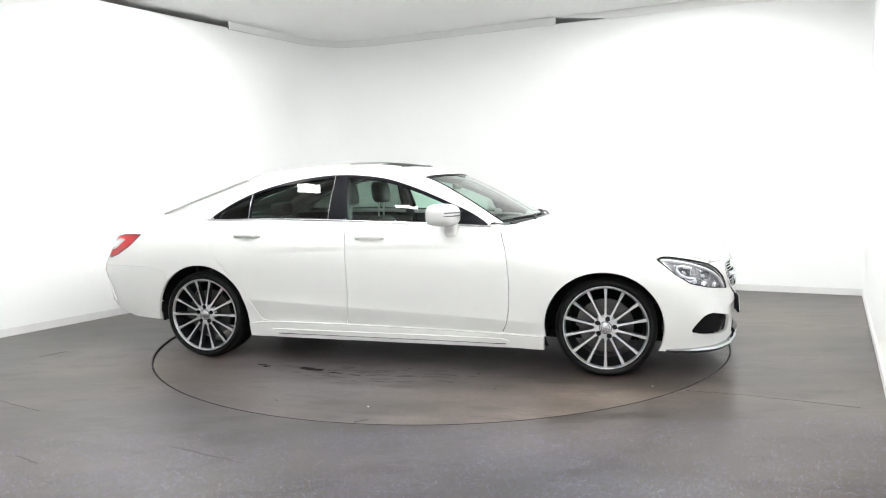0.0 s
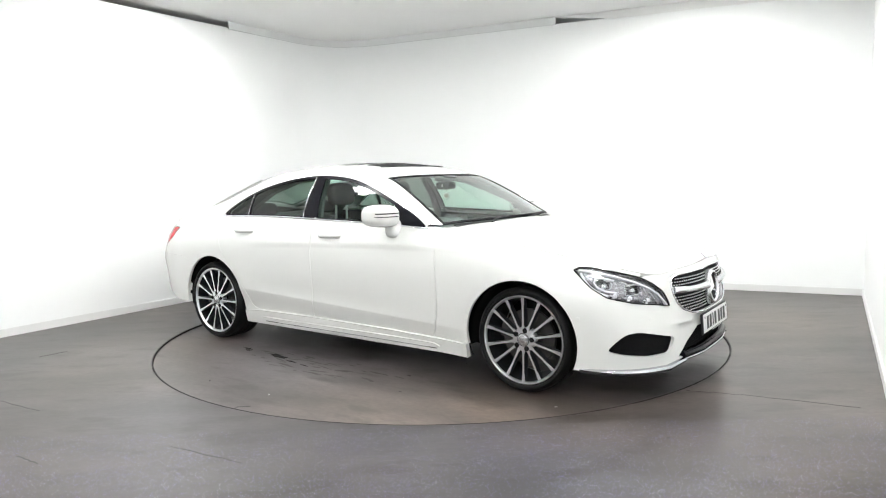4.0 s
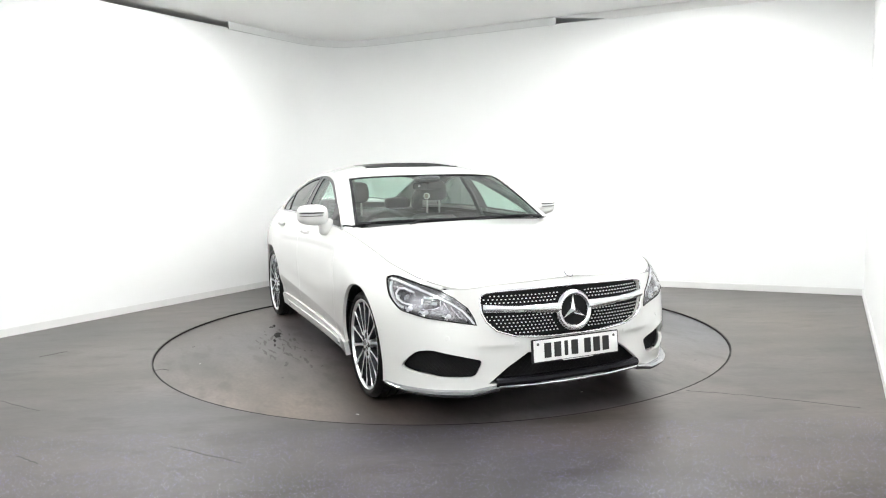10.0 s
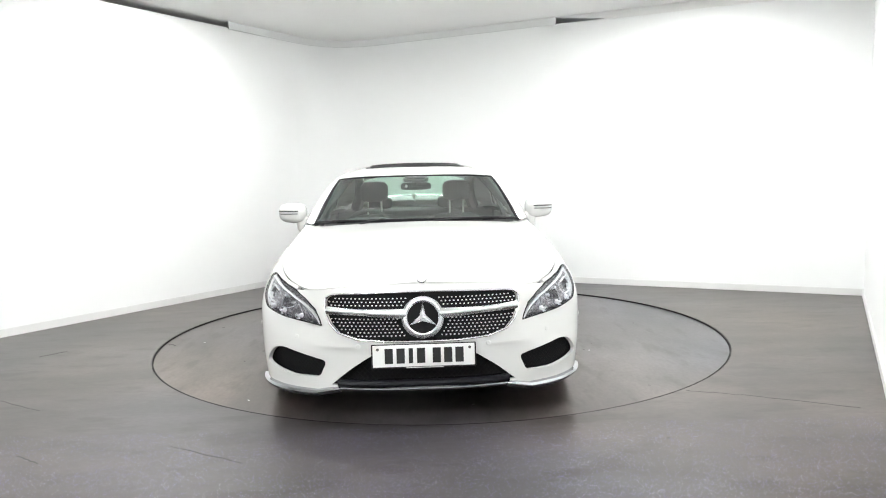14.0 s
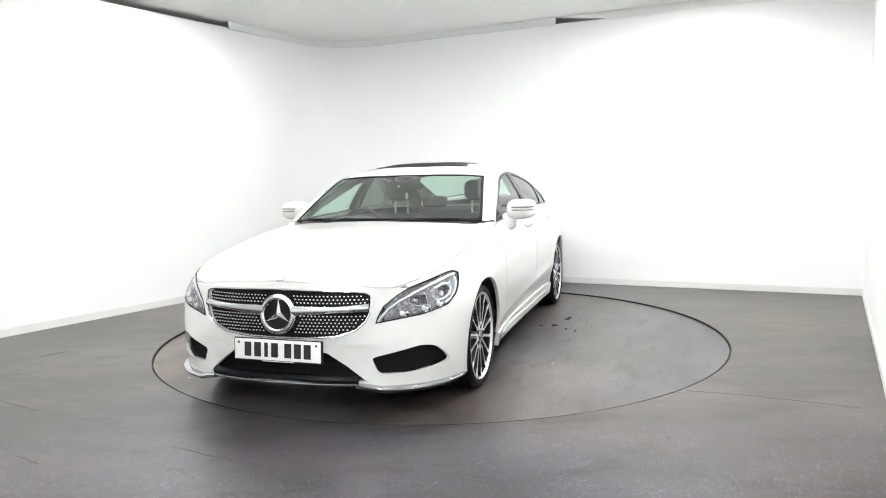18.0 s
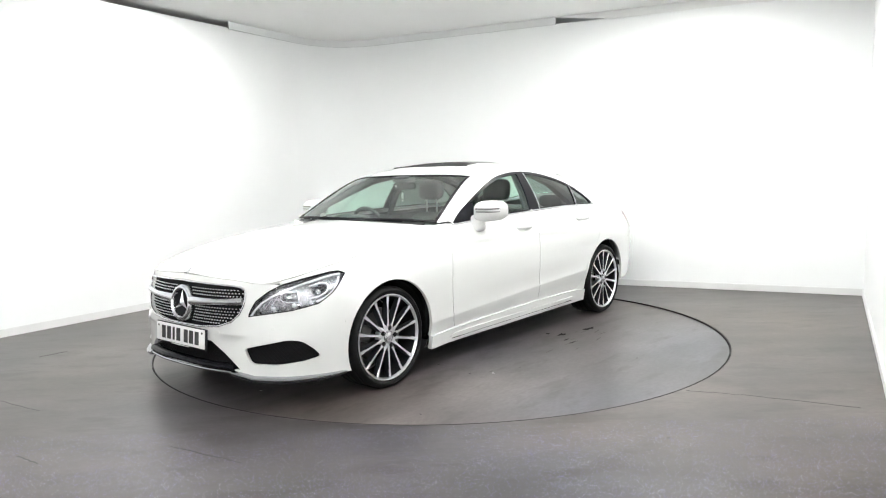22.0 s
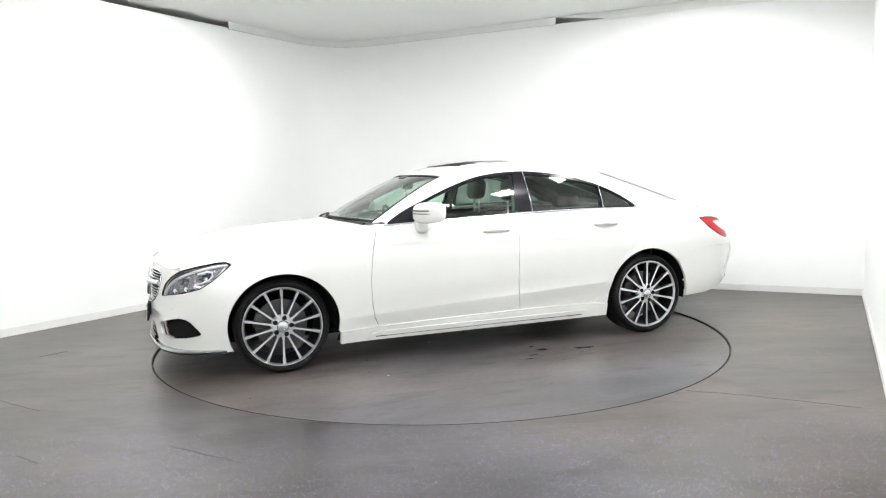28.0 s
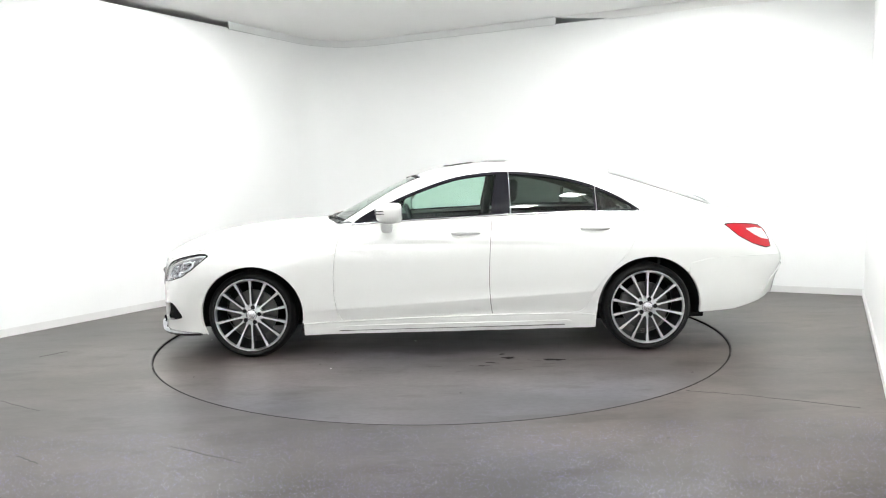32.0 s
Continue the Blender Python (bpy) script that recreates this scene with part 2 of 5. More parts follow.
def rounded(points, radius, seg=6):
    """A polygon with its corners rounded by arcs of about that radius (one number, or one a corner)."""
    n = len(points)
    out = []
    for i in range(n):
        r = radius[i] if isinstance(radius, (list, tuple)) else radius
        p, a, b = Vector(points[i]), Vector(points[i - 1]), Vector(points[(i + 1) % n])
        da, db = (a - p), (b - p)
        r = min(r, 0.48 * da.length, 0.48 * db.length)
        if r <= 1e-5:
            out.append(tuple(p))
            continue
        s, e = p + da.normalized() * r, p + db.normalized() * r
        for j in range(seg + 1):
            u = j / seg
            q = s * (1 - u) ** 2 + p * (2 * u * (1 - u)) + e * u ** 2
            out.append((q[0], q[1]))
    return out


def inset(poly, d):
    """The polygon drawn in by d (counter-clockwise or clockwise alike)."""
    n = len(poly)
    area = sum(poly[i][0] * poly[(i + 1) % n][1] - poly[(i + 1) % n][0] * poly[i][1] for i in range(n))
    sg = 1 if area > 0 else -1
    out = []
    for i in range(n):
        p, a, b = Vector(poly[i]), Vector(poly[i - 1]), Vector(poly[(i + 1) % n])
        e1, e2 = (p - a).normalized(), (b - p).normalized()
        n1, n2 = Vector((-e1.y, e1.x)) * sg, Vector((-e2.y, e2.x)) * sg
        m = n1 + n2
        m = m / max(m.length_squared / 2, 0.4) if m.length > 1e-6 else n1
        q = p + m * d
        out.append((q.x, q.y))
    return out


def inside(poly, x, y):
    c, n = False, len(poly)
    j = n - 1
    for i in range(n):
        xi, yi = poly[i]
        xj, yj = poly[j]
        if (yi > y) != (yj > y) and x < (xj - xi) * (y - yi) / (yj - yi) + xi:
            c = not c
        j = i
    return c


def sheet(surface, outline, holes=(), step=0.05, depth=0.012, away=(0, 0, 0), lift=0.0, edge=0.02, lines=()):
    """A panel cut from a surface: the outline and its holes in the surface's own two numbers, filled with an even net,
    lifted to space, and given a folded-in edge of that depth. away: a point on the inner side."""
    outline = trace(outline, edge)
    holes = [trace(h, edge) for h in holes]
    xs, ys = [p[0] for p in outline], [p[1] for p in outline]
    pts = [Vector(p) for p in outline]
    edges = [(i, (i + 1) % len(outline)) for i in range(len(outline))]
    for h in holes:
        k = len(pts)
        pts += [Vector(p) for p in h]
        edges += [(k + i, k + (i + 1) % len(h)) for i in range(len(h))]
    rim = [np.array(outline)] + [np.array(h) for h in holes]
    rim = np.concatenate(rim)
    crease = np.array([p for line in lines for p in line])
    nx, ny = int((max(xs) - min(xs)) / step), int((max(ys) - min(ys)) / step)
    for i in range(nx + 1):
        for j in range(ny + 1):
            x, y = min(xs) + (i + 0.5) * step, min(ys) + (j + 0.5) * step
            if len(crease) and np.min((crease[:, 0] - x) ** 2 + (crease[:, 1] - y) ** 2) < 0.022 ** 2:
                continue
            if inside(outline, x, y) and not any(inside(h, x, y) for h in holes):
                if np.min((rim[:, 0] - x) ** 2 + (rim[:, 1] - y) ** 2) > (0.4 * step) ** 2:
                    pts.append(Vector((x, y)))
    for line in lines:
        k = None
        for p in line:
            if inside(outline, *p) and np.min((rim[:, 0] - p[0]) ** 2 + (rim[:, 1] - p[1]) ** 2) > 0.004 ** 2:
                pts.append(Vector(p))
                if k is not None:
                    edges.append((k, len(pts) - 1))
                k = len(pts) - 1
            else:
                k = None
    vs, es, fs, ov, oe, of = delaunay_2d_cdt(pts, edges, [], 0, 1e-6)
    bm = bmesh.new()
    made = [bm.verts.new(surface(v[0], v[1])) for v in vs]
    for f in fs:
        cx, cy = sum(vs[i][0] for i in f) / len(f), sum(vs[i][1] for i in f) / len(f)
        if inside(outline, cx, cy) and not any(inside(h, cx, cy) for h in holes):
            try:
                bm.faces.new([made[i] for i in f])
            except ValueError:
                pass
    loose = [v for v in bm.verts if not v.link_faces]
    bmesh.ops.delete(bm, geom=loose, context="VERTS")
    bmesh.ops.recalc_face_normals(bm, faces=bm.faces[:])
    bm.normal_update()
    c = Vector(away)
    if sum((f.calc_center_median() - c).dot(f.normal) * f.calc_area() for f in bm.faces) < 0:
        bmesh.ops.reverse_faces(bm, faces=bm.faces[:])
    bm.normal_update()
    normals = {v: v.normal.copy() for v in bm.verts}
    if lift:
        for v in bm.verts:
            v.co += normals[v] * lift
    if depth:
        border = [e for e in bm.edges if e.is_boundary]
        got = bmesh.ops.extrude_edge_only(bm, edges=border)["geom"]
        old = {}
        for v in normals:
            old[(round(v.co.x, 5), round(v.co.y, 5), round(v.co.z, 5))] = normals[v]
        for g in got:
            if isinstance(g, bmesh.types.BMVert):
                k = (round(g.co.x, 5), round(g.co.y, 5), round(g.co.z, 5))
                if k in old:
                    g.co -= old[k] * depth
    return bm


# ---------------------------------------------------------------- room: two white walls that meet in a round corner, a side wall, floor, ceiling
A_DIR, B_DIR = Vector((0.5358, 0.8443)), Vector((0.8974, -0.4413))
CORNER = Vector((-1.371, 3.895))
TAN = 0.75
TOP, CEIL_Z = 2.995, 3.062
left_far, back_near = CORNER - A_DIR * TAN, CORNER + B_DIR * TAN
left_end = CORNER - A_DIR * 11.6
right_corner = Vector((4.225, 1.178))
right_end = Vector((0.55, -5.42))
front_end = left_end + B_DIR * 9.0


def arc(n=14):
    out = []
    for i in range(n + 1):
        u = i / n
        out.append(left_far * (1 - u) ** 2 + CORNER * (2 * u * (1 - u)) + back_near * u ** 2)
    return out


def upright(path, z0, z1, thick, bevel=0.0, off=0.0):
    """A wall or strip along a plan line; it grows to the left of the line by thick, starting off to the left."""
    bm = bmesh.new()
    n = len(path)
    rows = []
    for i, p in enumerate(path):
        a, b = path[max(i - 1, 0)], path[min(i + 1, n - 1)]
        d = (b - a).normalized()
        nl = Vector((-d.y, d.x))
        q0, q1 = p + nl * off, p + nl * (off + thick)
        rows.append([bm.verts.new((q.x, q.y, z)) for q, z in ((q0, z0), (q0, z1), (q1, z1), (q1, z0))])
    for i in range(n - 1):
        for k in range(4):
            bm.faces.new((rows[i][k], rows[i][(k + 1) % 4], rows[i + 1][(k + 1) % 4], rows[i + 1][k]))
    bm.faces.new(rows[0][::-1])
    bm.faces.new(rows[-1])
    bmesh.ops.recalc_face_normals(bm, faces=bm.faces[:])
    if bevel:
        es = [e for e in bm.edges if abs(e.verts[0].co.z - z1) < 1e-6 and abs(e.verts[1].co.z - z1) < 1e-6]
        bmesh.ops.bevel(bm, geom=es, offset=bevel, segments=2, affect="EDGES")
    return bm


def build_room():
    walls = [
        ("wall_left", [left_end, left_far], TOP, "tall white painted wall with a slightly uneven surface"),
        ("wall_corner", arc(), TOP, "white painted wall bent round the corner of the room"),
        ("wall_back", [back_near, right_corner + B_DIR * 0.1], TOP - 0.008, "white painted wall behind the turning platform"),
        ("wall_right", [right_corner, right_end], CEIL_Z, "white painted side wall close to the view"),
        # wall_front is never seen; added to close the room and bounce light back
        ("wall_front", [right_end, right_end + (right_end - right_corner).normalized() * 2.2, left_end], CEIL_Z, "unseen white wall added behind the view to close the room"),
    ]
    for name, path, top, label in walls:
        ob = part(name, upright(path, 0, top, 0.10), WALL, None, label)
        tagged(ob, category="wall", kind="structure")
    skirts = [("baseboard_left", [left_end, left_far]), ("baseboard_corner", arc()), ("baseboard_back", [back_near, right_corner]), ("baseboard_right", [right_corner, right_end])]
    for name, path in skirts:
        ob = part(name, upright(path, 0.0, 0.068, -0.014, 0.004, -0.0005), SKIRT, None, "narrow off-white plastic skirting along the wall")
        tagged(ob, category="skirting", kind="structure")
    # floor with the round opening for the platform
    bm = bmesh.new()
    n = 160
    far = [bm.verts.new((14 * math.cos(2 * math.pi * i / n), 14 * math.sin(2 * math.pi * i / n), 0)) for i in range(n)]
    near = [bm.verts.new(((DISC_R + 0.005) * math.cos(2 * math.pi * i / n), (DISC_R + 0.005) * math.sin(2 * math.pi * i / n), 0)) for i in range(n)]
    low = [bm.verts.new((v.co.x, v.co.y, -0.06)) for v in near]
    for i in range(n):
        j = (i + 1) % n
        bm.faces.new((near[i], far[i], far[j], near[j]))
        bm.faces.new((low[i], near[i], near[j], low[j]))
    tagged(part("floor", bm, FLOOR, None, "worn grey speckled vinyl floor with a satin sheen"), category="floor", kind="structure")
    tagged(part("floor_pit", lathe([(0.0, -0.08), (DISC_R + 0.3, -0.08)], 64, "z"), GAP, None, "dark bottom of the platform pit"), category="floor", kind="structure")
    # ceiling reaches past the tops of the walls, so a dark slot is left above them
    tagged(part("ceiling", box(-12, 9, -10, 8, CEIL_Z, CEIL_Z + 0.1), CEIL, None, "plain light grey painted ceiling"), category="ceiling", kind="structure")
    # filler board behind the top of the back wall; its near end is cut on the slant
    bm = bmesh.new()
    nb = Vector((-B_DIR.y, B_DIR.x))
    rows = []
    for k, z in ((3.09, CEIL_Z - .004), (3.75, 2.975), (6.25, 2.965)):
        p = CORNER + B_DIR * k
        rows.append([bm.verts.new((q.x, q.y, zz)) for q, zz in ((p + nb * .012, z), (p + nb * .012, CEIL_Z), (p + nb * .05, CEIL_Z), (p + nb * .05, z))])
    for a, b in zip(rows, rows[1:]):
        for k in range(4):
            bm.faces.new((a[k], a[(k + 1) % 4], b[(k + 1) % 4], b[k]))
    bmesh.ops.recalc_face_normals(bm, faces=bm.faces[:])
    tagged(part("ceiling_filler", bm, CEIL, None, "light grey filler board between wall and ceiling", 0), category="trim", kind="structure")
    # coving strip round the corner, glossy, ends abruptly on both walls
    k0, k1 = CORNER - A_DIR * 1.77, CORNER + B_DIR * 3.08
    path = [k0] + arc(20) + [k1]
    cov = upright(path, 2.978, CEIL_Z - 0.001, -0.016, 0.0, -0.001)
    tagged(part("coving", cov, TRIM, None, "glossy white coving strip under the ceiling, ending short on both walls"), category="trim", kind="structure")


def flat_mark(points, width, z=0.0012):
    """A thin scratch or seam lying on the floor."""
    bm = bmesh.new()
    n = len(points)
    rows = []
    for i, p in enumerate(points):
        p = Vector(p)
        a, b = Vector(points[max(i - 1, 0)]), Vector(points[min(i + 1, n - 1)])
        d = (b - a).normalized()
        s = Vector((-d.y, d.x)) * (width / 2 * (0.5 + 0.5 * math.sin(math.pi * (i + 0.5) / n)))
        rows.append([bm.verts.new((q.x, q.y, zz)) for q, zz in ((p + s, 0), (p + s, z), (p - s, z), (p - s, 0))])
    for i in range(n - 1):
        for k in range(4):
            bm.faces.new((rows[i][k], rows[i][(k + 1) % 4], rows[i + 1][(k + 1) % 4], rows[i + 1][k]))
    bmesh.ops.recalc_face_normals(bm, faces=bm.faces[:])
    return bm


def wavy(a, b, n=9, amp=0.006):
    a, b = Vector(a), Vector(b)
    d = (b - a)
    s = Vector((-d.y, d.x)).normalized()
    return [tuple(a + d * (i / (n - 1)) + s * (amp * (random.random() - 0.5) * 2)) for i in range(n)]


def build_floor_marks():
    spans = [((-3.015, -0.561), (-2.887, -0.40), 0.012), ((-2.65, -1.635), (-2.30, -1.845), 0.006), ((1.70, -1.854), (2.23, -2.122), 0.007),
             ((-2.03, -2.516), (-1.865, -2.618), 0.008), ((-1.336, -2.433), (-0.916, -2.663), 0.005), ((1.42, -1.75), (1.70, -1.854), 0.004)]
    for a, b, w in spans:
        tagged(part("floor_seam", flat_mark(wavy(a, b), w), SCRATCH, None, "thin dark scratched seam in the grey vinyl floor"), category="floor mark", group="marks on the floor")
    spot = flat_mark([(1.075, -2.481), (1.09, -2.481)], 0.014)
    tagged(part("floor_spot", spot, SCRATCH, None, "small dark chip in the grey vinyl floor"), category="floor mark", group="marks on the floor")


def build_flecks():
    """Quartz grains in the vinyl, where the view comes near the floor."""
    vs, fs = [], []
    for i in range(75000):
        x, y = random.uniform(-2.3, 2.2), -2.25 - 1.9 * random.random() ** .85
        if math.hypot(x, y) < DISC_R + .03 or x > 2.4 + .55 * (y + 2.2) - .05:
            continue
        clump = math.sin(7 * x + 3 * y) + math.sin(11 * y - 4 * x + 1) + math.sin(19 * x + 5) * .6 + math.sin(23 * y + 2 * x) * .6
        if clump < random.uniform(-3.6, 1.9):
            continue
        r = random.uniform(.0009, .0019)
        a = random.random() * 3
        k = len(vs)
        vs += [(x + r * math.cos(a + q * 2.1), y + r * math.sin(a + q * 2.1), .0002) for q in range(3)]
        vs.append((x, y, .0002 + r * random.uniform(.7, 1.6)))
        fs += [(k, k + 1, k + 3), (k + 1, k + 2, k + 3), (k + 2, k, k + 3)]
    me = bpy.data.meshes.new("floor_flecks")
    me.from_pydata(vs, [], fs)
    me.materials.append(FLECK)
    tagged(new("floor_flecks", me), "pale bluish quartz flecks in the vinyl floor", "floor flecks", kind="stuff")


def build_lamps():
    """Square panel lamps in rows under the ceiling, in front of the platform; most are added fill light."""
    first = None
    yaw = math.degrees(math.atan2(B_DIR.y, B_DIR.x))
    # first seven follow the window reflections; the rest are added to brighten walls and car
    spots = [(2.25, -.5), (1.83, -1.2), (1.4, -2.0), (.93, -2.9), (-2.5, -.45), (-2.08, -1.22), (-1.39, -2.32), (0, -.5), (-.55, -.5), (.55, -.55), (2.5, .95), (1.7, .95), (-2.6, .95), (-1.98, 1.15),
             (-.4, -4.9), (-1.2, -5.2), (-2.0, -5.4), (-2.8, -5.5), (-3.6, -5.5), (-.9, -6.2), (-1.7, -6.2), (-2.5, -6.2), (-3.3, -6.2)]
    for c in spots:
        c = Vector(c)
        m = pose(c.x, c.y, CEIL_Z, 0, 0, yaw)
        if first is None:
            first = new("ceiling_light")
            fr = bmesh.new()
            for s in (-1, 1):
                box(-0.150, 0.150, s * 0.142 - 0.008, s * 0.142 + 0.008, -0.022, -0.001, 0.003, 1, fr)
                box(s * 0.142 - 0.008, s * 0.142 + 0.008, -0.133, 0.133, -0.022, -0.001, 0.003, 1, fr)
            part("frame", fr, METAL_FRAME, first)
            part("diffuser", box(-0.133, 0.133, -0.133, 0.133, -0.014, -0.004), PANEL, first, "glowing white diffuser", 0)
            first.matrix_basis = m
            tagged(first, "square white panel lamp glowing under the ceiling, most copies added as fill light", "ceiling light", "panel lamps in the ceiling")
        else:
            copy_thing(first, m)


def build_platform():
    disc = new("turntable")
    top = lathe([(0.0, 0.0), (DISC_R - 0.008, 0.0)], 160, "z")
    part("disc_top", top, DISC, disc)
    # raised dark ring added to draw the shaded gap round the disc
    part("gap_ring", lathe([(DISC_R - 0.008, 0.0), (DISC_R - 0.0075, SINK - .001), (DISC_R - 0.001, SINK - .001), (DISC_R, SINK - .002), (DISC_R, -0.03)], 160, "z"), EDGE, disc, "thin dark ring standing in for the shaded gap round the disc")
    # scratch at the rim, tyre smears and spots that turn with it
    a = -86.38
    r = DISC_R
    def at(ang, rad):
        return (rad * math.cos(radians(ang)), rad * math.sin(radians(ang)))
    part("rim_mark", flat_mark([at(a - 0.3, r - 0.005), at(a - 0.6, r - 0.06), at(a + 1.0, r - 0.10)], 0.012), SCRATCH, disc, "short dark crack at the rim")
    def stain(x, y, lx, ly, turn, n=15, mat=STAIN, z=.0007, words="dark oily smear"):
        bm = bmesh.new()
        pts = []
        for k in range(n):
            q = 2 * math.pi * k / n
            f = random.uniform(.45, 1.15)
            p = Matrix.Rotation(radians(turn), 2) @ Vector((lx * f * math.cos(q), ly * f * math.sin(q)))
            pts.append(bm.verts.new((x + p.x, y + p.y, z)))
        bm.faces.new(pts)
        bmesh.ops.triangulate(bm, faces=bm.faces[:])
        part("oil_stain", bm, mat, disc, words, 0)
    for x, y, lx, ly, turn in ((-.575, -1.245, .085, .020, -14), (-.51, -1.25, .03, .018, 10), (-.98, -1.20, .05, .014, -10), (-.93, -1.235, .03, .012, 5), (-.38, -1.30, .05, .008, -8), (-.22, -1.33, .04, .006, -12),
                              (-.485, .855, .040, .022, 8), (-.442, .752, .020, .010, 0), (-.80, .94, .06, .016, 0), (-.76, .92, .03, .012, 0), (-.35, .98, .045, .007, 4), (-.30, 1.06, .05, .006, -5)):
        stain(x, y, lx * 1.35, ly * 1.5, turn)
    for i in range(60):
        sg = 1 if i % 6 == 0 else -1
        x = random.triangular(-1.05, .75, -.2)
        y = sg * random.triangular(.95, 1.36, 1.12) - .12
        stain(x, y, random.uniform(.02, .10), random.uniform(.005, .014), random.uniform(-16, 16), 19, SMEAR, .0004, "faint dried smear")
    for i in range(26):
        ang, rad = random.uniform(0, 360), r * math.sqrt(random.random()) * 0.95
        p = Vector(at(ang, rad))
        q = p + Vector((random.uniform(-0.02, 0.02), random.uniform(-0.02, 0.02)))
        part("speck", flat_mark([tuple(p), tuple((p + q) / 2), tuple(q)], random.uniform(0.006, 0.014)), SCRATCH if i % 3 else SKIRT, disc)
    return tagged(disc, "round grey vinyl turntable flush with the floor, dark gap around", "turntable")


build_room()
build_floor_marks()
build_flecks()
build_lamps()
turntable = build_platform()


# ---------------------------------------------------------------- the car's form (x ahead, y to its left, z up; middle of the axles on the ground)
PLAN = Curve([(2.28, 0), (2.27, .26), (2.225, .45), (2.155, .58), (2.06, .745), (1.955, .853), (1.84, .904), (1.70, .926), (1.44, .938), (1.0, .922), (.5, .91),
              (0, .912), (-.5, .918), (-1.0, .925), (-1.44, .932), (-1.8, .905), (-2.1, .845), (-2.28, .775), (-2.415, .665), (-2.515, .485), (-2.57, .25), (-2.585, 0)])
RIM = Curve([(2.238, 0, .735), (2.23, .26, .728), (2.182, .45, .715), (2.13, .57, .70), (2.03, .675, .722), (1.93, .737, .75), (1.83, .770, .775), (1.70, .795, .80),
             (1.44, .808, .848), (1.0, .81, .908), (.5, .81, .955), (0, .812, .975), (-.5, .81, .99), (-1.0, .805, 1.0), (-1.44, .795, .998), (-1.8, .77, .985),
             (-2.08, .73, .965), (-2.23, .66, .95), (-2.35, .56, .945), (-2.43, .40, .95), (-2.47, .2, .955), (-2.475, 0, .957)], PLAN.k)
S_END = PLAN.end
_s = np.linspace(0, S_END, 1500)
_plan = np.array([PLAN(s) for s in _s])
_rim = np.array([RIM(s) for s in _s])


def s_x(x):
    """Where along the side the plan reaches x."""
    return float(np.interp(-x, -_plan[:, 0], _s))


def s_y(y):
    """Where along the front the plan reaches the half width y."""
    k = int(np.argmax(_plan[:, 1] > 0.90))
    return float(np.interp(y, _plan[:k, 1], _s[:k]))


def rim_at(x):
    """Half width and height of the shoulder line at x."""
    i = np.argsort(_rim[:, 0])
    return float(np.interp(x, _rim[i, 0], _rim[i, 1])), float(np.interp(x, _rim[i, 0], _rim[i, 2]))


def bell(v, c, w):
    return math.exp(-((v - c) / w) ** 2)


def low_line(x):
    return .378 - .0525 * x


def high_line(x):
    return .820 - .030 * max(0.0, .2 - x) ** 1.3 - .04 * max(0.0, x - .85)


def guide_lines():
    """The two creases along the doors, in the wall's numbers."""
    xs = np.linspace(1.45, -1.3, 90)
    out = [[(s_x(x), high_line(x) + d) for x in xs] for d in (.05, .02, 0, -.013, -.03)]
    return out + [[(s_x(x), low_line(x) + d) for x in xs] for d in (.006, 0, -.006)]


def side(s, z):
    """The body's wall: s runs from the nose round the corner and along the side to the tail."""
    b, e = PLAN(s), RIM(s)
    k = max(0.0, 1 - (e[2] - z) / 0.30)
    k = min(k, 1.15) ** (2 + 1.0 * min(1.0, max(0.0, (b[0] - .6) / .6)))
    x, y = b[0] + (e[0] - b[0]) * k, b[1] + (e[1] - b[1]) * k
    t = max(0.0, (0.45 - z) / 0.3)
    y *= 1 - 0.03 * t * t
    if x < -1.9:
        x += 0.12 * t * t * min(1.0, (-1.9 - x) / 0.5)
    door = bell(x, -0.2, 0.95)
    crease = low_line(x)
    if z < crease and -1.3 < x < 1.1:
        y -= min(crease - z, .11) * .24 * min(1.0, (1.1 - x) / .25, (x + 1.3) / .25)
    y -= 0.010 * door * bell(z, crease + .05, 0.06)
    if z > .70 and -1.05 < x < 1.35:
        zc = high_line(x)
        fade = min(1.0, (x + 1.05) / .35, (1.35 - x) / .8)
        y += .006 * fade * (math.exp((zc - z) / .10) if z > zc else max(0.0, 1 - (zc - z) / .013))
    if x < -2.15:
        x -= .070 * bell(z, .60, .11) * min(1.0, (-2.15 - x) / .3)
    if x > 1.8 and .20 < z < .412 and .24 < y < .60:
        x -= .011 * min(1.0, (.412 - z) / .022) * bell(y, .43, .10) * min(1.0, (z - .20) / .10)
    if x > 1.85 and z < .52:
        x += .03 * min(1.0, (.52 - z) / .14) * bell(y, .64, .2)
    return Vector((x, y, z))


hood_mid = smooth_line([(.6, .985), (.9, .978), (1.1, .966), (1.39, .948), (1.63, .922), (1.87, .878), (2.06, .826), (2.19, .772), (2.245, .735)])
top_mid = smooth_line([(-2.2, 1.015), (-2.0, 1.085), (-1.6, 1.225), (-1.25, 1.33), (-1.0, 1.368), (-.75, 1.390), (-.45, 1.398), (-.2, 1.388), (0, 1.362), (.27, 1.293), (.6, 1.145), (.93, .975), (1.1, .89)])
deck_mid = smooth_line([(-2.6, .945), (-2.5, .957), (-2.3, .988), (-2.1, 1.025), (-1.95, 1.075)])
crown = smooth_line([(-2.2, .8), (-2.0, .9), (-1.3, 1.1), (-1.0, 1.0), (-.5, 1.0), (-.1, .75), (.2, .22), (.8, .06), (1.2, .05)])
sweep = smooth_line([(-2.2, -.2), (-1.3, -.12), (-.7, 0), (-.3, 0), (.2, .2), (.7, .3), (1.2, .3)])


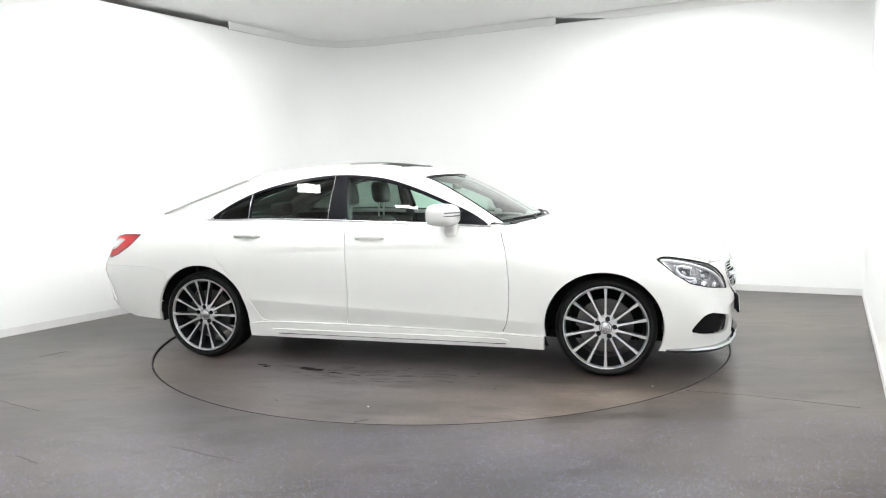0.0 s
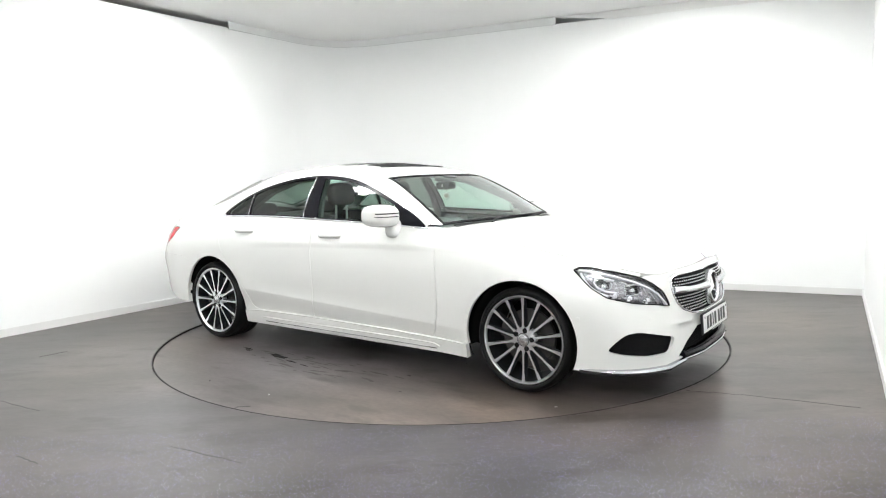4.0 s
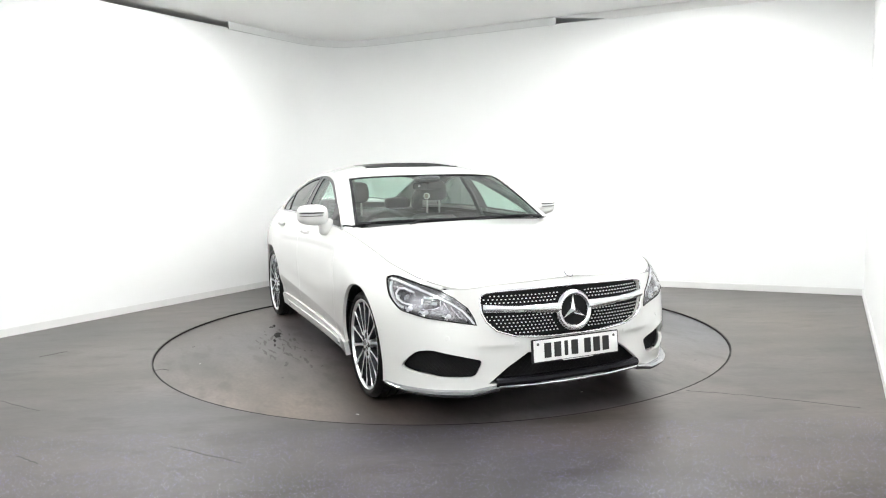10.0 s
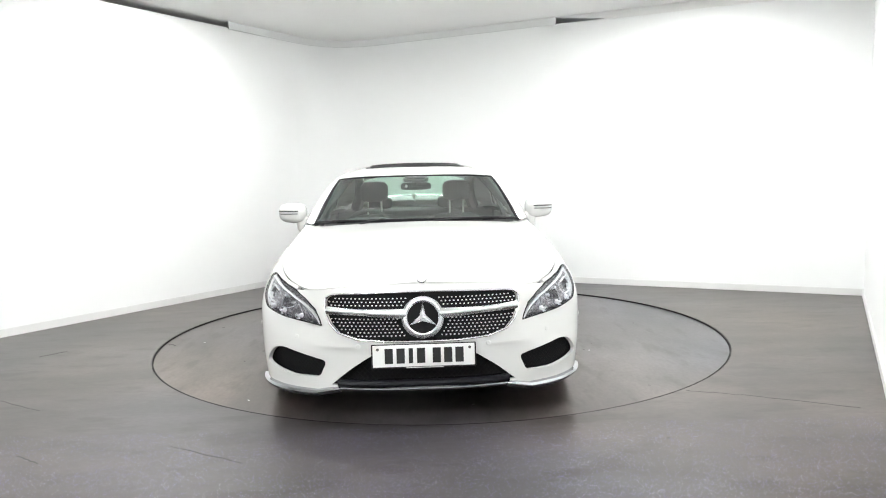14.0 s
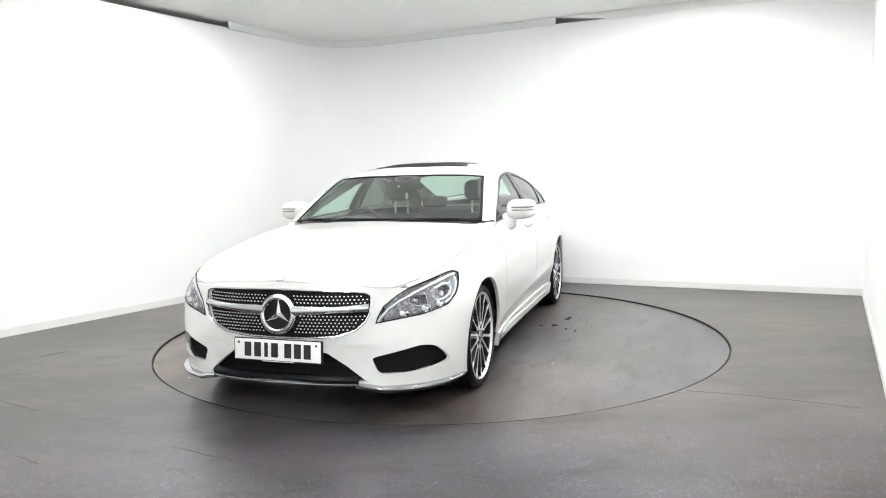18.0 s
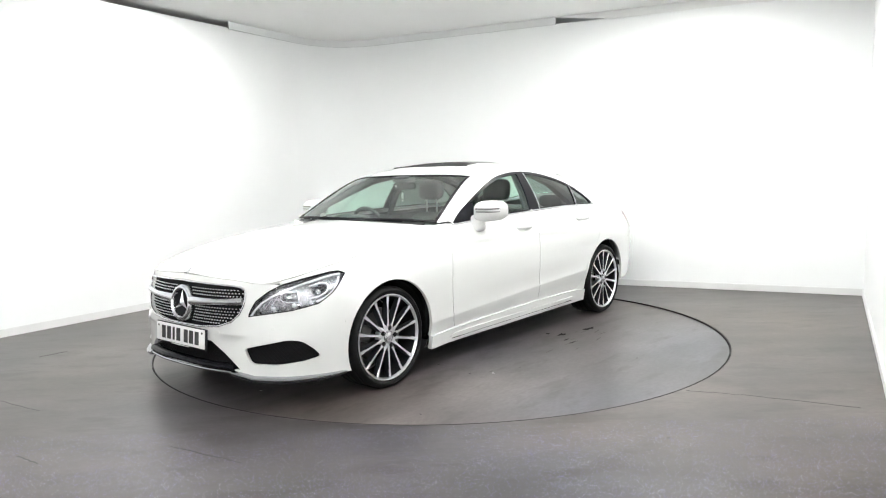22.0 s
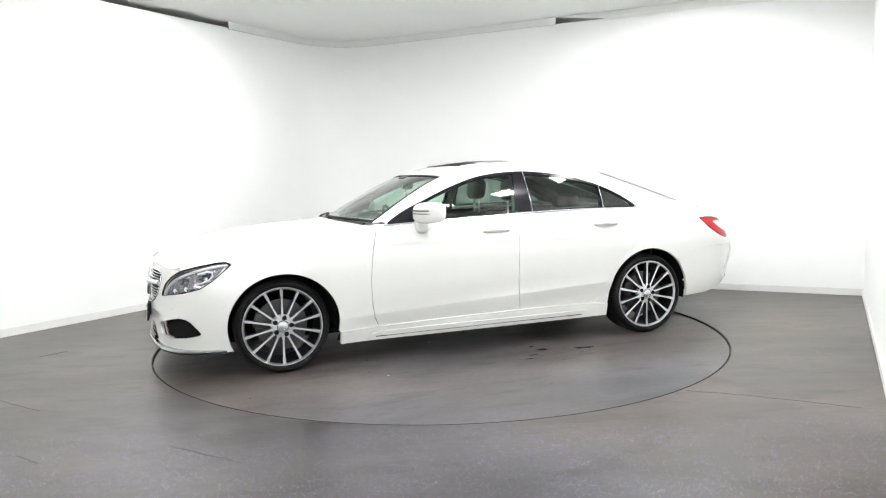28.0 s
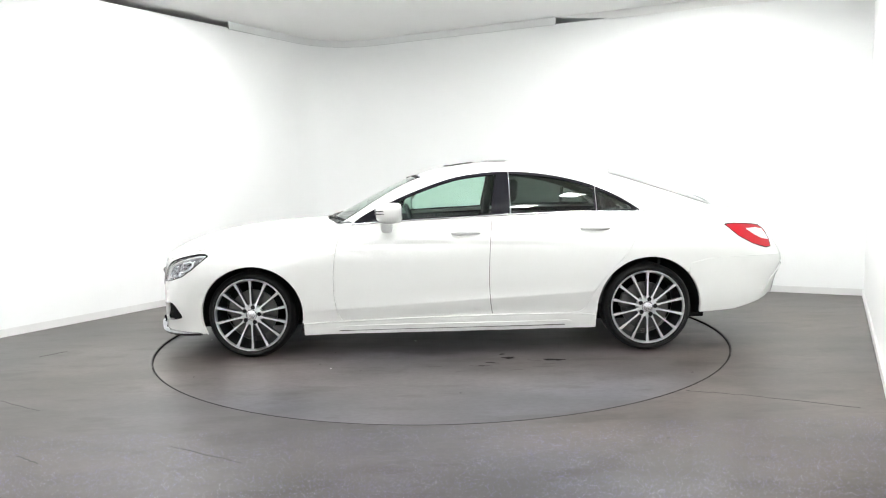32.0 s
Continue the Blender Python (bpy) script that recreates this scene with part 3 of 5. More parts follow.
def hood_top(x, y):
    ye, ze = rim_at(x)
    f = min(abs(y) / max(ye, 1e-3), 1.0)
    return Vector((x, y, ze + (hood_mid(x) - ze) * (1 - f ** 1.9)))


def deck_top(x, y):
    ye, ze = rim_at(x)
    f = min(abs(y) / max(ye, 1e-3), 1.0)
    return Vector((x, y, ze + (deck_mid(x) - ze) * (1 - f ** 2.5)))


def upper(x, y):
    """Windscreen, roof and rear window as one bowed surface."""
    q = abs(y) / 0.6
    return Vector((x, y, top_mid(x + sweep(x) * y * y) - crown(x) * (0.017 * q ** 2 + 0.068 * q ** 4)))


def flank(x, z):
    """The leaning side of the cabin."""
    ye, ze = rim_at(x)
    h = max(z - ze, 0.0)
    return Vector((x, ye + 0.002 - 0.185 * (h / 0.33) ** 1.35, z))


WIN_TOP = [(.69, .945), (.634, .985), (.378, 1.108), (.124, 1.207), (-.044, 1.258), (-.254, 1.29), (-.462, 1.298), (-.671, 1.281), (-.879, 1.243), (-1.087, 1.18), (-1.296, 1.075), (-1.413, .996)]
win_top = smooth_line(WIN_TOP[::-1])
belt = smooth_line([(-1.42, .998), (-1.381, .998), (-.857, 1.002), (-.448, .994), (-.243, .986), (.292, .966), (.69, .946)])


def top_edge(x0, x1, drop=0.0, n=30):
    """Points along the shoulder from x0 to x1 in the wall's numbers."""
    a, b = s_x(x0), s_x(x1)
    return [(a + (b - a) * i / n, RIM(a + (b - a) * i / n)[2] - drop) for i in range(n + 1)]


def oval(cx, cz, rx, rz, a0, a1, n=28):
    return [(cx + rx * math.cos(radians(a0 + (a1 - a0) * i / n)), cz + rz * math.sin(radians(a0 + (a1 - a0) * i / n))) for i in range(n + 1)]


def on_side(points):
    return [(s_x(x), z) for x, z in points]


def on_front(points):
    return [(s_y(y), z) for y, z in points]


def both(bm, name, mat, parent, label=""):
    """Two mirrored parts from one half."""
    twin = flip_y(bm.copy())
    a = part(name, bm, mat, parent, label)
    b = part(name, twin, mat, parent, label)
    return a, b


ARCH_F = (1.425, .312, .368, .348)
ARCH_R = (-1.449, .305, .372, .368)
IN = (0, 0, .5)
GAPW = 0.0019
DOORS = {}

# cut lines shared by neighbouring panels
front_gap = [(.775, .247), (.808, .31), (.826, .42), (.829, .576), (.818, .70), (.800, .80), (.768, .90), (.745, .955)]
mid_gap = [(-.317, .27), (-.304, .36), (-.296, .51), (-.300, .65), (-.308, .796), (-.322, .93), (-.328, .99)]
rear_gap = [(-.80, .270), (-.90, .275), (-.955, .284), (-.985, .305), (-1.005, .34), (-1.035, .405), (-1.09, .48), (-1.155, .56), (-1.222, .63), (-1.287, .70), (-1.335, .78), (-1.368, .88), (-1.380, 1.0)]
LAMP_F = [(1.742, .737), (1.80, .690), (1.86, .640), (1.945, .586), (2.055, .550), (2.188, .514), (2.182, .55), (2.166, .605), (2.13, .655), (2.085, .692), (1.98, .724), (1.90, .739), (1.83, .750), (1.775, .752)]
FOG = [(.865, .288), (.845, .33), (.80, .382), (.74, .392), (.505, .335), (.55, .248), (.70, .246), (.80, .262)]
MOUTH = [(0, .375), (.275, .365), (.375, .30), (.49, .213), (0, .206)]
GRILLE = [(0, .694), (.25, .690), (.43, .683), (.475, .677), (.497, .665), (.505, .645), (.504, .615), (.499, .575), (.478, .53), (.435, .487), (.34, .455), (.18, .441), (0, .438)]
TAIL = [(-2.018, .888), (-2.10, .892), (-2.24, .884), (-2.345, .868), (-2.395, .83), (-2.41, .76), (-2.39, .705), (-2.34, .70), (-2.24, .735), (-2.12, .80)]


def full(half):
    """A front outline drawn on both sides of the middle."""
    return half + [(-a, b) for a, b in reversed(half) if a > 1e-6]


def nose(s, z):
    """The wall continued over the middle: s below zero lies on the car's right."""
    v = side(abs(s), z)
    return v if s >= 0 else Vector((v.x, -v.y, v.z))


def front_bumper(car):
    s_arch = s_x(ARCH_F[0] + ARCH_F[2])
    arch = on_side(oval(*ARCH_F, -25, 44.9, 12))
    lamp = on_side(LAMP_F)
    low_lamp = [(s_x(1.7402), .7362)] + [lamp[i] for i in range(1, 6)]
    inner = [lamp[i] for i in range(6, 10)]
    half = [(0, .733)] + [(s, RIM(s)[2] - 0.003) for s in np.linspace(0.02, s_y(.60), 14)] + inner[::-1] + low_lamp[::-1]
    half += arch[::-1]
    half += [(arch[0][0], .172), (s_x(1.90), .166), (s_y(.60), .176), (s_y(.46), .190), (0, .192)]
    outline = full(half)
    holes = [full(on_front(GRILLE)), full(on_front(MOUTH)), rounded(on_front(FOG), .03), [(-a, b) for a, b in rounded(on_front(FOG), .03)]]
    folds = [[(sg * s_y(y), z) for y in np.linspace(.27, .56, 16)] for sg in (1, -1) for z in (.418, .412, .401, .390)]
    return part("front_bumper", sheet(nose, outline, holes, 0.045, 0.02, (1.2, 0, .45), edge=0.016, lines=folds), PAINT, car, "white painted bumper with deep side intakes")


def body_panels(car):
    arch_f = on_side(oval(*ARCH_F, 44.6, 192, 34))
    fender = arch_f + on_side([(1.052, .237), (.90, .242)] + front_gap)
    fender += top_edge(.745, 2.09, .003, 40) + on_side([LAMP_F[i] for i in (9, 10, 11, 12, 13, 0)])
    both(sheet(side, inset(fender, GAPW), (), 0.05, 0.02, (1.2, 0, .4), edge=0.016, lines=guide_lines()), "front_wing", PAINT, car)
    fd = on_side(front_gap[::-1]) + on_side(mid_gap) + top_edge(-.328, .745, .004)
    DOORS["front"] = both(sheet(side, inset(fd, GAPW), (), 0.05, 0.02, (.2, 0, .5), edge=0.02, lines=guide_lines()), "front_door", PAINT, car)
    rd = on_side(mid_gap[::-1]) + on_side(rear_gap) + top_edge(-1.380, -.328, .004)
    DOORS["rear"] = both(sheet(side, inset(rd, GAPW), (), 0.05, 0.02, (-.8, 0, .5), edge=0.02, lines=guide_lines()), "rear_door", PAINT, car)
    quarter = on_side([(-1.069, .254), (-.79, .264)] + rear_gap) + top_edge(-1.381, -2.473, .002, 40) + on_side([(-2.473, .638), (-2.2, .652), (-1.9, .652), (-1.745, .622)])
    ring = oval(*ARCH_R, 139.5, 0, 34)
    quarter += on_side(ring)
    quarter = dedupe(quarter)
    both(sheet(side, quarter, [on_side(TAIL)], 0.05, 0.02, (-1.6, 0, .5), edge=0.016), "rear_wing", PAINT, car)
    rb = on_side([p for p in oval(*ARCH_R, 187, 140.5, 10)]) + on_side([(-1.745, .6205), (-1.90, .6508), (-2.2, .6508), (-2.47, .6368)]) + [(S_END, .64), (S_END, .385), (s_x(-2.48), .37), (s_x(-2.33), .315), (s_x(-2.1), .268)]
    bm = sheet(side, rb, (), 0.06, 0.02, (-1.8, 0, .4), edge=0.02)
    part("rear_bumper", mirror_y(bm), PAINT, car, "white painted rear bumper")
    vent = rounded(on_side([(-2.33, .36), (-2.40, .47), (-2.47, .555), (-2.53, .565), (-2.52, .42), (-2.46, .355)]), .02, 4)
    both(sheet(side, vent, (), .05, .012, (-1.8, 0, .4), lift=.010), "bumper_vent", PAINT, car)
    diff = [(s_x(-1.90), .285), (S_END, .41), (S_END, .352), (s_x(-2.3), .288), (s_x(-1.90), .250)]
    part("diffuser", mirror_y(sheet(side, diff, (), .06, .02, (-1.8, 0, .4), lift=-.035)), PLASTIC, car)
    trunk = [(s_x(-2.4735), .64)] + [(s_x(-2.474) + (S_END - s_x(-2.474)) * i / 10, RIM(s_x(-2.474) + (S_END - s_x(-2.474)) * i / 10)[2] - .003) for i in range(11)] + [(S_END, .64)]
    part("boot_panel", mirror_y(sheet(side, trunk, (), 0.06, 0.02, (-2, 0, .6))), PAINT, car)
    # side skirt, in two steps
    skirt = on_side([(1.052, .238), (.4, .258), (-.4, .273), (-.80, .274), (-.95, .270), (-1.068, .258), (-1.063, .166), (-.4, .158), (.4, .152), (1.052, .152)])
    both(sheet(side, skirt, (), 0.05, 0.03, (0, 0, .4), lift=.014), "side_skirt", PAINT, car)
    blade = on_side([(.78, .213), (.5, .216), (-.6, .222), (-.86, .226), (-.90, .214), (-.70, .193), (0, .186), (.72, .180), (.84, .192)])
    both(sheet(side, rounded(blade, .03), (), 0.05, 0.014, (0, 0, .4), lift=.022), "skirt_blade", PAINT, car)
    # dark tube draws the shadow line below the blade
    shadow_run = [on_wall(s_x(x), .1835 - .0085 * x, .0162).translation for x in np.linspace(.80, -.84, 30)]
    both(tube(shadow_run, .0028, 5), "skirt_shadow_line", GAP, car, "dark line standing in for the shadow under the sill blade")


def dedupe(poly):
    out = []
    for p in poly:
        if not out or (Vector(p) - Vector(out[-1])).length > 1e-4:
            out.append(p)
    if (Vector(out[0]) - Vector(out[-1])).length < 1e-4:
        out.pop()
    return out


def puff(x0, x1, y0, y1, z0, z1, p=.55, bm=None, lean=0.0, seg=(20, 14)):
    """A cushion: a box with soft, bulging sides, leaning back by lean metres at its top."""
    own = bmesh.new()
    bmesh.ops.create_uvsphere(own, u_segments=seg[0], v_segments=seg[1], radius=1)
    for v in own.verts:
        a = [math.copysign(abs(c) ** p, c) for c in v.co]
        v.co = Vector(((x0 + x1) / 2 + a[0] * (x1 - x0) / 2 - lean * (a[2] + 1) / 2, (y0 + y1) / 2 + a[1] * (y1 - y0) / 2, (z0 + z1) / 2 + a[2] * (z1 - z0) / 2))
    return own if bm is None else join(bm, own)


def top_panels(car):
    edge = [(float(p[0]), float(p[1])) for p in _rim if .686 <= p[0]]
    edge = edge[::14] + [edge[-1]]
    rear = [(.978 - .205 * (y / .74) ** 2, y) for y in np.linspace(.74, 0, 16)]
    half = edge + [(.722, .782), (.760, .752)] + rear
    hood = half + [(x, -y) for x, y in reversed(half) if abs(y) > 1e-6]
    corner = [(.700, .802), (.700, .700), (.800, .690), (.860, .700), (.840, .780)]
    both(sheet(hood_top, corner, (), .03, .004, (.7, 0, .3), lift=-.005), "cowl_corner", PAINT, car)
    for sg in (1, -1):
        part("pillar_foot", puff(.635, .785, min(sg * .735, sg * .808), max(sg * .735, sg * .808), .895, .952, .6), PAINT, car)
    part("bonnet", sheet(hood_top, inset(dedupe(hood), .0014), (), .05, .02, (1.4, 0, .3), edge=.03), PAINT, car, "long domed white bonnet")
    # rail from the windscreen pillar over the doors to the shoulder behind the rear window
    pairs = [((.69, .946), (.766, .737)), ((.50, 1.052), (.55, .688)), ((.25, 1.16), (.30, .63)), ((.05, 1.232), (.10, .593)), ((-.15, 1.277), (-.12, .567)), ((-.462, 1.299), (-.45, .547)),
             ((-.80, 1.26), (-.80, .537)), ((-1.087, 1.18), (-1.10, .532)), ((-1.296, 1.075), (-1.38, .527)), ((-1.413, .997), (-1.65, .523)), ((-1.70, .99), (-1.86, .525)), ((-2.03, .968), (-2.03, .522))]
    ca, cb = Curve([p[0] for p in pairs], range(len(pairs))), Curve([p[1] for p in pairs], range(len(pairs)))
    bm = bmesh.new()
    rows = []
    n, m = 110, 10
    for i in range(n + 1):
        t = (len(pairs) - 1) * i / n
        (ax, az), (bx, by) = ca(t), cb(t)
        if t > 9:
            a = Vector((ax, *rim_at(ax)))
            w = min(1.0, t - 9)
            ta = (Vector((0, -.25 - .2 * w, .95 - .3 * w))).normalized()
        else:
            a = flank(ax, az)
            ta = (flank(ax, az + .02) - a).normalized()
        b = upper(bx, by)
        tb = (upper(bx, by + .02) - b).normalized()
        L = (b - a).length
        c1, c2 = a + ta * (L * .42), b + tb * (L * .42)
        row = []
        for k in range(m + 1):
            u = k / m
            row.append(bm.verts.new(a * (1 - u) ** 3 + c1 * (3 * u * (1 - u) ** 2) + c2 * (3 * u * u * (1 - u)) + b * u ** 3))
        rows.append(row)
    for i in range(n):
        for k in range(m):
            bm.faces.new((rows[i][k], rows[i][k + 1], rows[i + 1][k + 1], rows[i + 1][k]))
    bmesh.ops.recalc_face_normals(bm, faces=bm.faces[:])
    if sum((f.calc_center_median() - Vector((-.4, 0, .8))).dot(f.normal) for f in bm.faces) < 0:
        bmesh.ops.reverse_faces(bm, faces=bm.faces[:])
    border = [e for e in bm.edges if e.is_boundary]
    for g in bmesh.ops.extrude_edge_only(bm, edges=border)["geom"]:
        if isinstance(g, bmesh.types.BMVert):
            g.co += (Vector((-.4, 0, .9)) - g.co).normalized() * .03
    both(bm, "roof_rail", PAINT, car)
    # roof skin
    rail = [tuple(cb(t)) for t in np.linspace(2.62, 7.72, 26)]
    half = [(.262 - .075 * (y / .605) ** 2, y) for y in np.linspace(0, .60, 10)] + [(x, y) for x, y in rail if x < .17] + [(-1.285 + .05 * (y / .5) ** 2, y) for y in np.linspace(.527, 0, 9)]
    roof = dedupe(half) + [(x, -y) for x, y in reversed(dedupe(half)) if abs(y) > 1e-6]
    part("roof", sheet(upper, dedupe(roof), (), .05, .01, (-.4, 0, .6), edge=.03), PAINT, car)
    deck = [(-2.035, y) for y in np.linspace(0, rim_at(-2.035)[0] - .002, 12)]
    deck += [(float(p[0]), float(p[1])) for p in _rim if p[0] < -2.035][::12] + [(-2.475, 0)]
    deck = dedupe(deck)
    deck = deck + [(x, -y) for x, y in reversed(deck) if abs(y) > 1e-6]
    part("boot_lid", sheet(deck_top, inset(dedupe(deck), .002), (), .05, .02, (-2, 0, .4), edge=.03), PAINT, car)


def glazing(car):
    half = [(.93 - .164 * (y / .734) ** 2, y) for y in np.linspace(0, .734, 14)] + [(.55, .685), (.30, .627), (.195, .604)] + [(.27 - .075 * (y / .605) ** 2, y) for y in np.linspace(.58, 0, 10)]
    poly = dedupe(half + [(x, -y) for x, y in reversed(half) if abs(y) > 1e-6])
    part("windscreen", sheet(upper, inset(poly, .002), (), .05, 0, (0, 0, .5), lift=-.003, edge=.03), SHIELD, car, "clear lightly tinted windscreen")
    part("windscreen_seal", sheet(upper, inset(poly, .001), [inset(poly, .020)], .05, .006, (0, 0, .5), lift=.001, edge=.03), INNER, car, "black rubber seal")
    half = [(-1.292 + .05 * (y / .5) ** 2, y) for y in np.linspace(0, .52, 10)] + [(-1.65, .518), (-2.0, .515)] + [(-2.025, y) for y in np.linspace(.50, 0, 8)]
    poly = dedupe(half + [(x, -y) for x, y in reversed(half) if abs(y) > 1e-6])
    part("rear_window", sheet(upper, poly, (), .06, 0, (-1.6, 0, .5), lift=-.003, edge=.04), CLEAR, car)
    part("rear_window_seal", sheet(upper, inset(poly, -.006), [inset(poly, .016)], .06, .006, (-1.6, 0, .5), lift=.004, edge=.04), LIP, car)
    edge = [upper(x, .522) + Vector((0, 0, .008)) for x in np.linspace(-1.25, -2.0, 24)]
    both(tube(edge, .009, 8), "rear_window_trim", MOULD, car, "grey moulding beside the rear window")
    # side windows: a gloss black frame with the panes set in
    xs = np.linspace(.675, -1.40, 60)
    outline = [(x, belt(x) + .001) for x in xs] + [(x, win_top(x) + .004) for x in xs[::-1]]

    def pane(x0, x1, lean0=0.0, lean1=0.0, g=.017):
        pts = []
        for x in np.linspace(x0, x1, 24):
            pts.append((x, belt(x) + .010))
        for x in np.linspace(x1 + lean1, x0 + lean0, 24):
            pts.append((x, max(win_top(x) - g, belt(x) + .012)))
        return dedupe(pts)
    front, rear, small = pane(.43, -.315, -.045, -.055), pane(-.455, -1.075, -.006, .0), pane(-1.10, -1.345, .0, .01)
    both(sheet(flank, outline, [front, rear, small], .05, .012, (0, 0, 1), lift=.001, edge=.018), "window_frame", BLACK, car, "gloss black window surround")
    both(sheet(flank, front, (), .05, 0, (0, 0, 1), lift=-.004, edge=.03), "front_side_window", CLEAR, car, "green-tinted door glass")
    both(sheet(flank, rear, (), .05, 0, (0, 0, 1), lift=-.004, edge=.03), "rear_side_window", PRIVACY, car, "dark privacy glass")
    both(sheet(flank, small, (), .05, 0, (0, 0, 1), lift=-.004, edge=.03), "quarter_window", PRIVACY, car, "dark privacy glass")
    strip = [flank(x, belt(x)) + Vector((0, .004, -.003)) for x in np.linspace(.70, -1.43, 40)]
    both(tube(strip, .006, 6), "belt_strip", SATIN, car, "satin silver belt strip")
    for xx in (-.462, -1.088):
        z0, z1 = belt(xx) + .004, win_top(xx) - .004
        both(tube([flank(xx + (.006 if xx > -.5 else 0) * (z - z1) , z) + Vector((0, .003, 0)) for z in np.linspace(z0, z1, 8)], .003, 5), "window_divider", SATIN, car)


def inner_shell(car):
    out = [(s_x(1.77), .66)] + [(s, RIM(s)[2] - .02) for s in np.linspace(s_x(1.70), s_x(-2.0), 50)] + on_side([(-2.0, .60), (-1.80, .60)])
    ring_r = oval(ARCH_R[0], ARCH_R[1], ARCH_R[2] + .02, ARCH_R[3] + .02, 140, -10, 30)
    ring_f = oval(ARCH_F[0], ARCH_F[1], ARCH_F[2] + .012, ARCH_F[3] + .012, 205, 50, 30)
    out += on_side(ring_r) + on_side([(-1.0, .19), (0, .185), (1.0, .185)]) + on_side(ring_f)
    both(sheet(side, dedupe(out), (), .08, 0, (0, 0, .5), lift=-.022, edge=.03), "inner_panel", INNER, car)
    floor = box(-1.95, 2.0, -.60, .60, .165, .20, .01)
    box(-.98, .93, -.79, .79, .17, .22, .01, 2, floor)
    box(1.84, 2.10, -.62, .62, .178, .20, .008, 2, floor)
    box(-2.25, -1.86, -.60, .60, .25, .28, .01, 2, floor)
    part("underbody", floor, INNER, car)
    part("front_bulkhead", box(.93, .97, -.76, .76, .2, .86, .01), INNER, car)
    part("engine_shroud", box(1.0, 2.12, -.55, .55, .2, .66, .03), INNER, car)
    part("boot_liner", box(-2.3, -1.58, -.55, .55, .33, .90, .03), INNER, car)
    part("rear_shelf", box(-2.02, -1.45, -.72, .72, .925, .95, .01), DASH, car)
    part("rear_bulkhead", box(-1.56, -1.53, -.80, .80, .25, .93, .01), INNER, car)
    for cx, cz, rx, rz in (ARCH_F, ARCH_R):
        bm = bmesh.new()
        rows = []
        for i in range(31):
            a = radians(-10 + 200 * i / 30)
            rows.append([bm.verts.new((cx + (rx - .002) * math.cos(a), y, cz + (rz - .002) * math.sin(a))) for y in (.862, .60)])
        hub = bm.verts.new((cx, .60, cz))
        for i in range(30):
            bm.faces.new((rows[i][0], rows[i + 1][0], rows[i + 1][1], rows[i][1]))
            bm.faces.new((rows[i][1], rows[i + 1][1], hub))
        both(bm, "wheel_arch_liner", INNER, car)


TYRE_R = .317


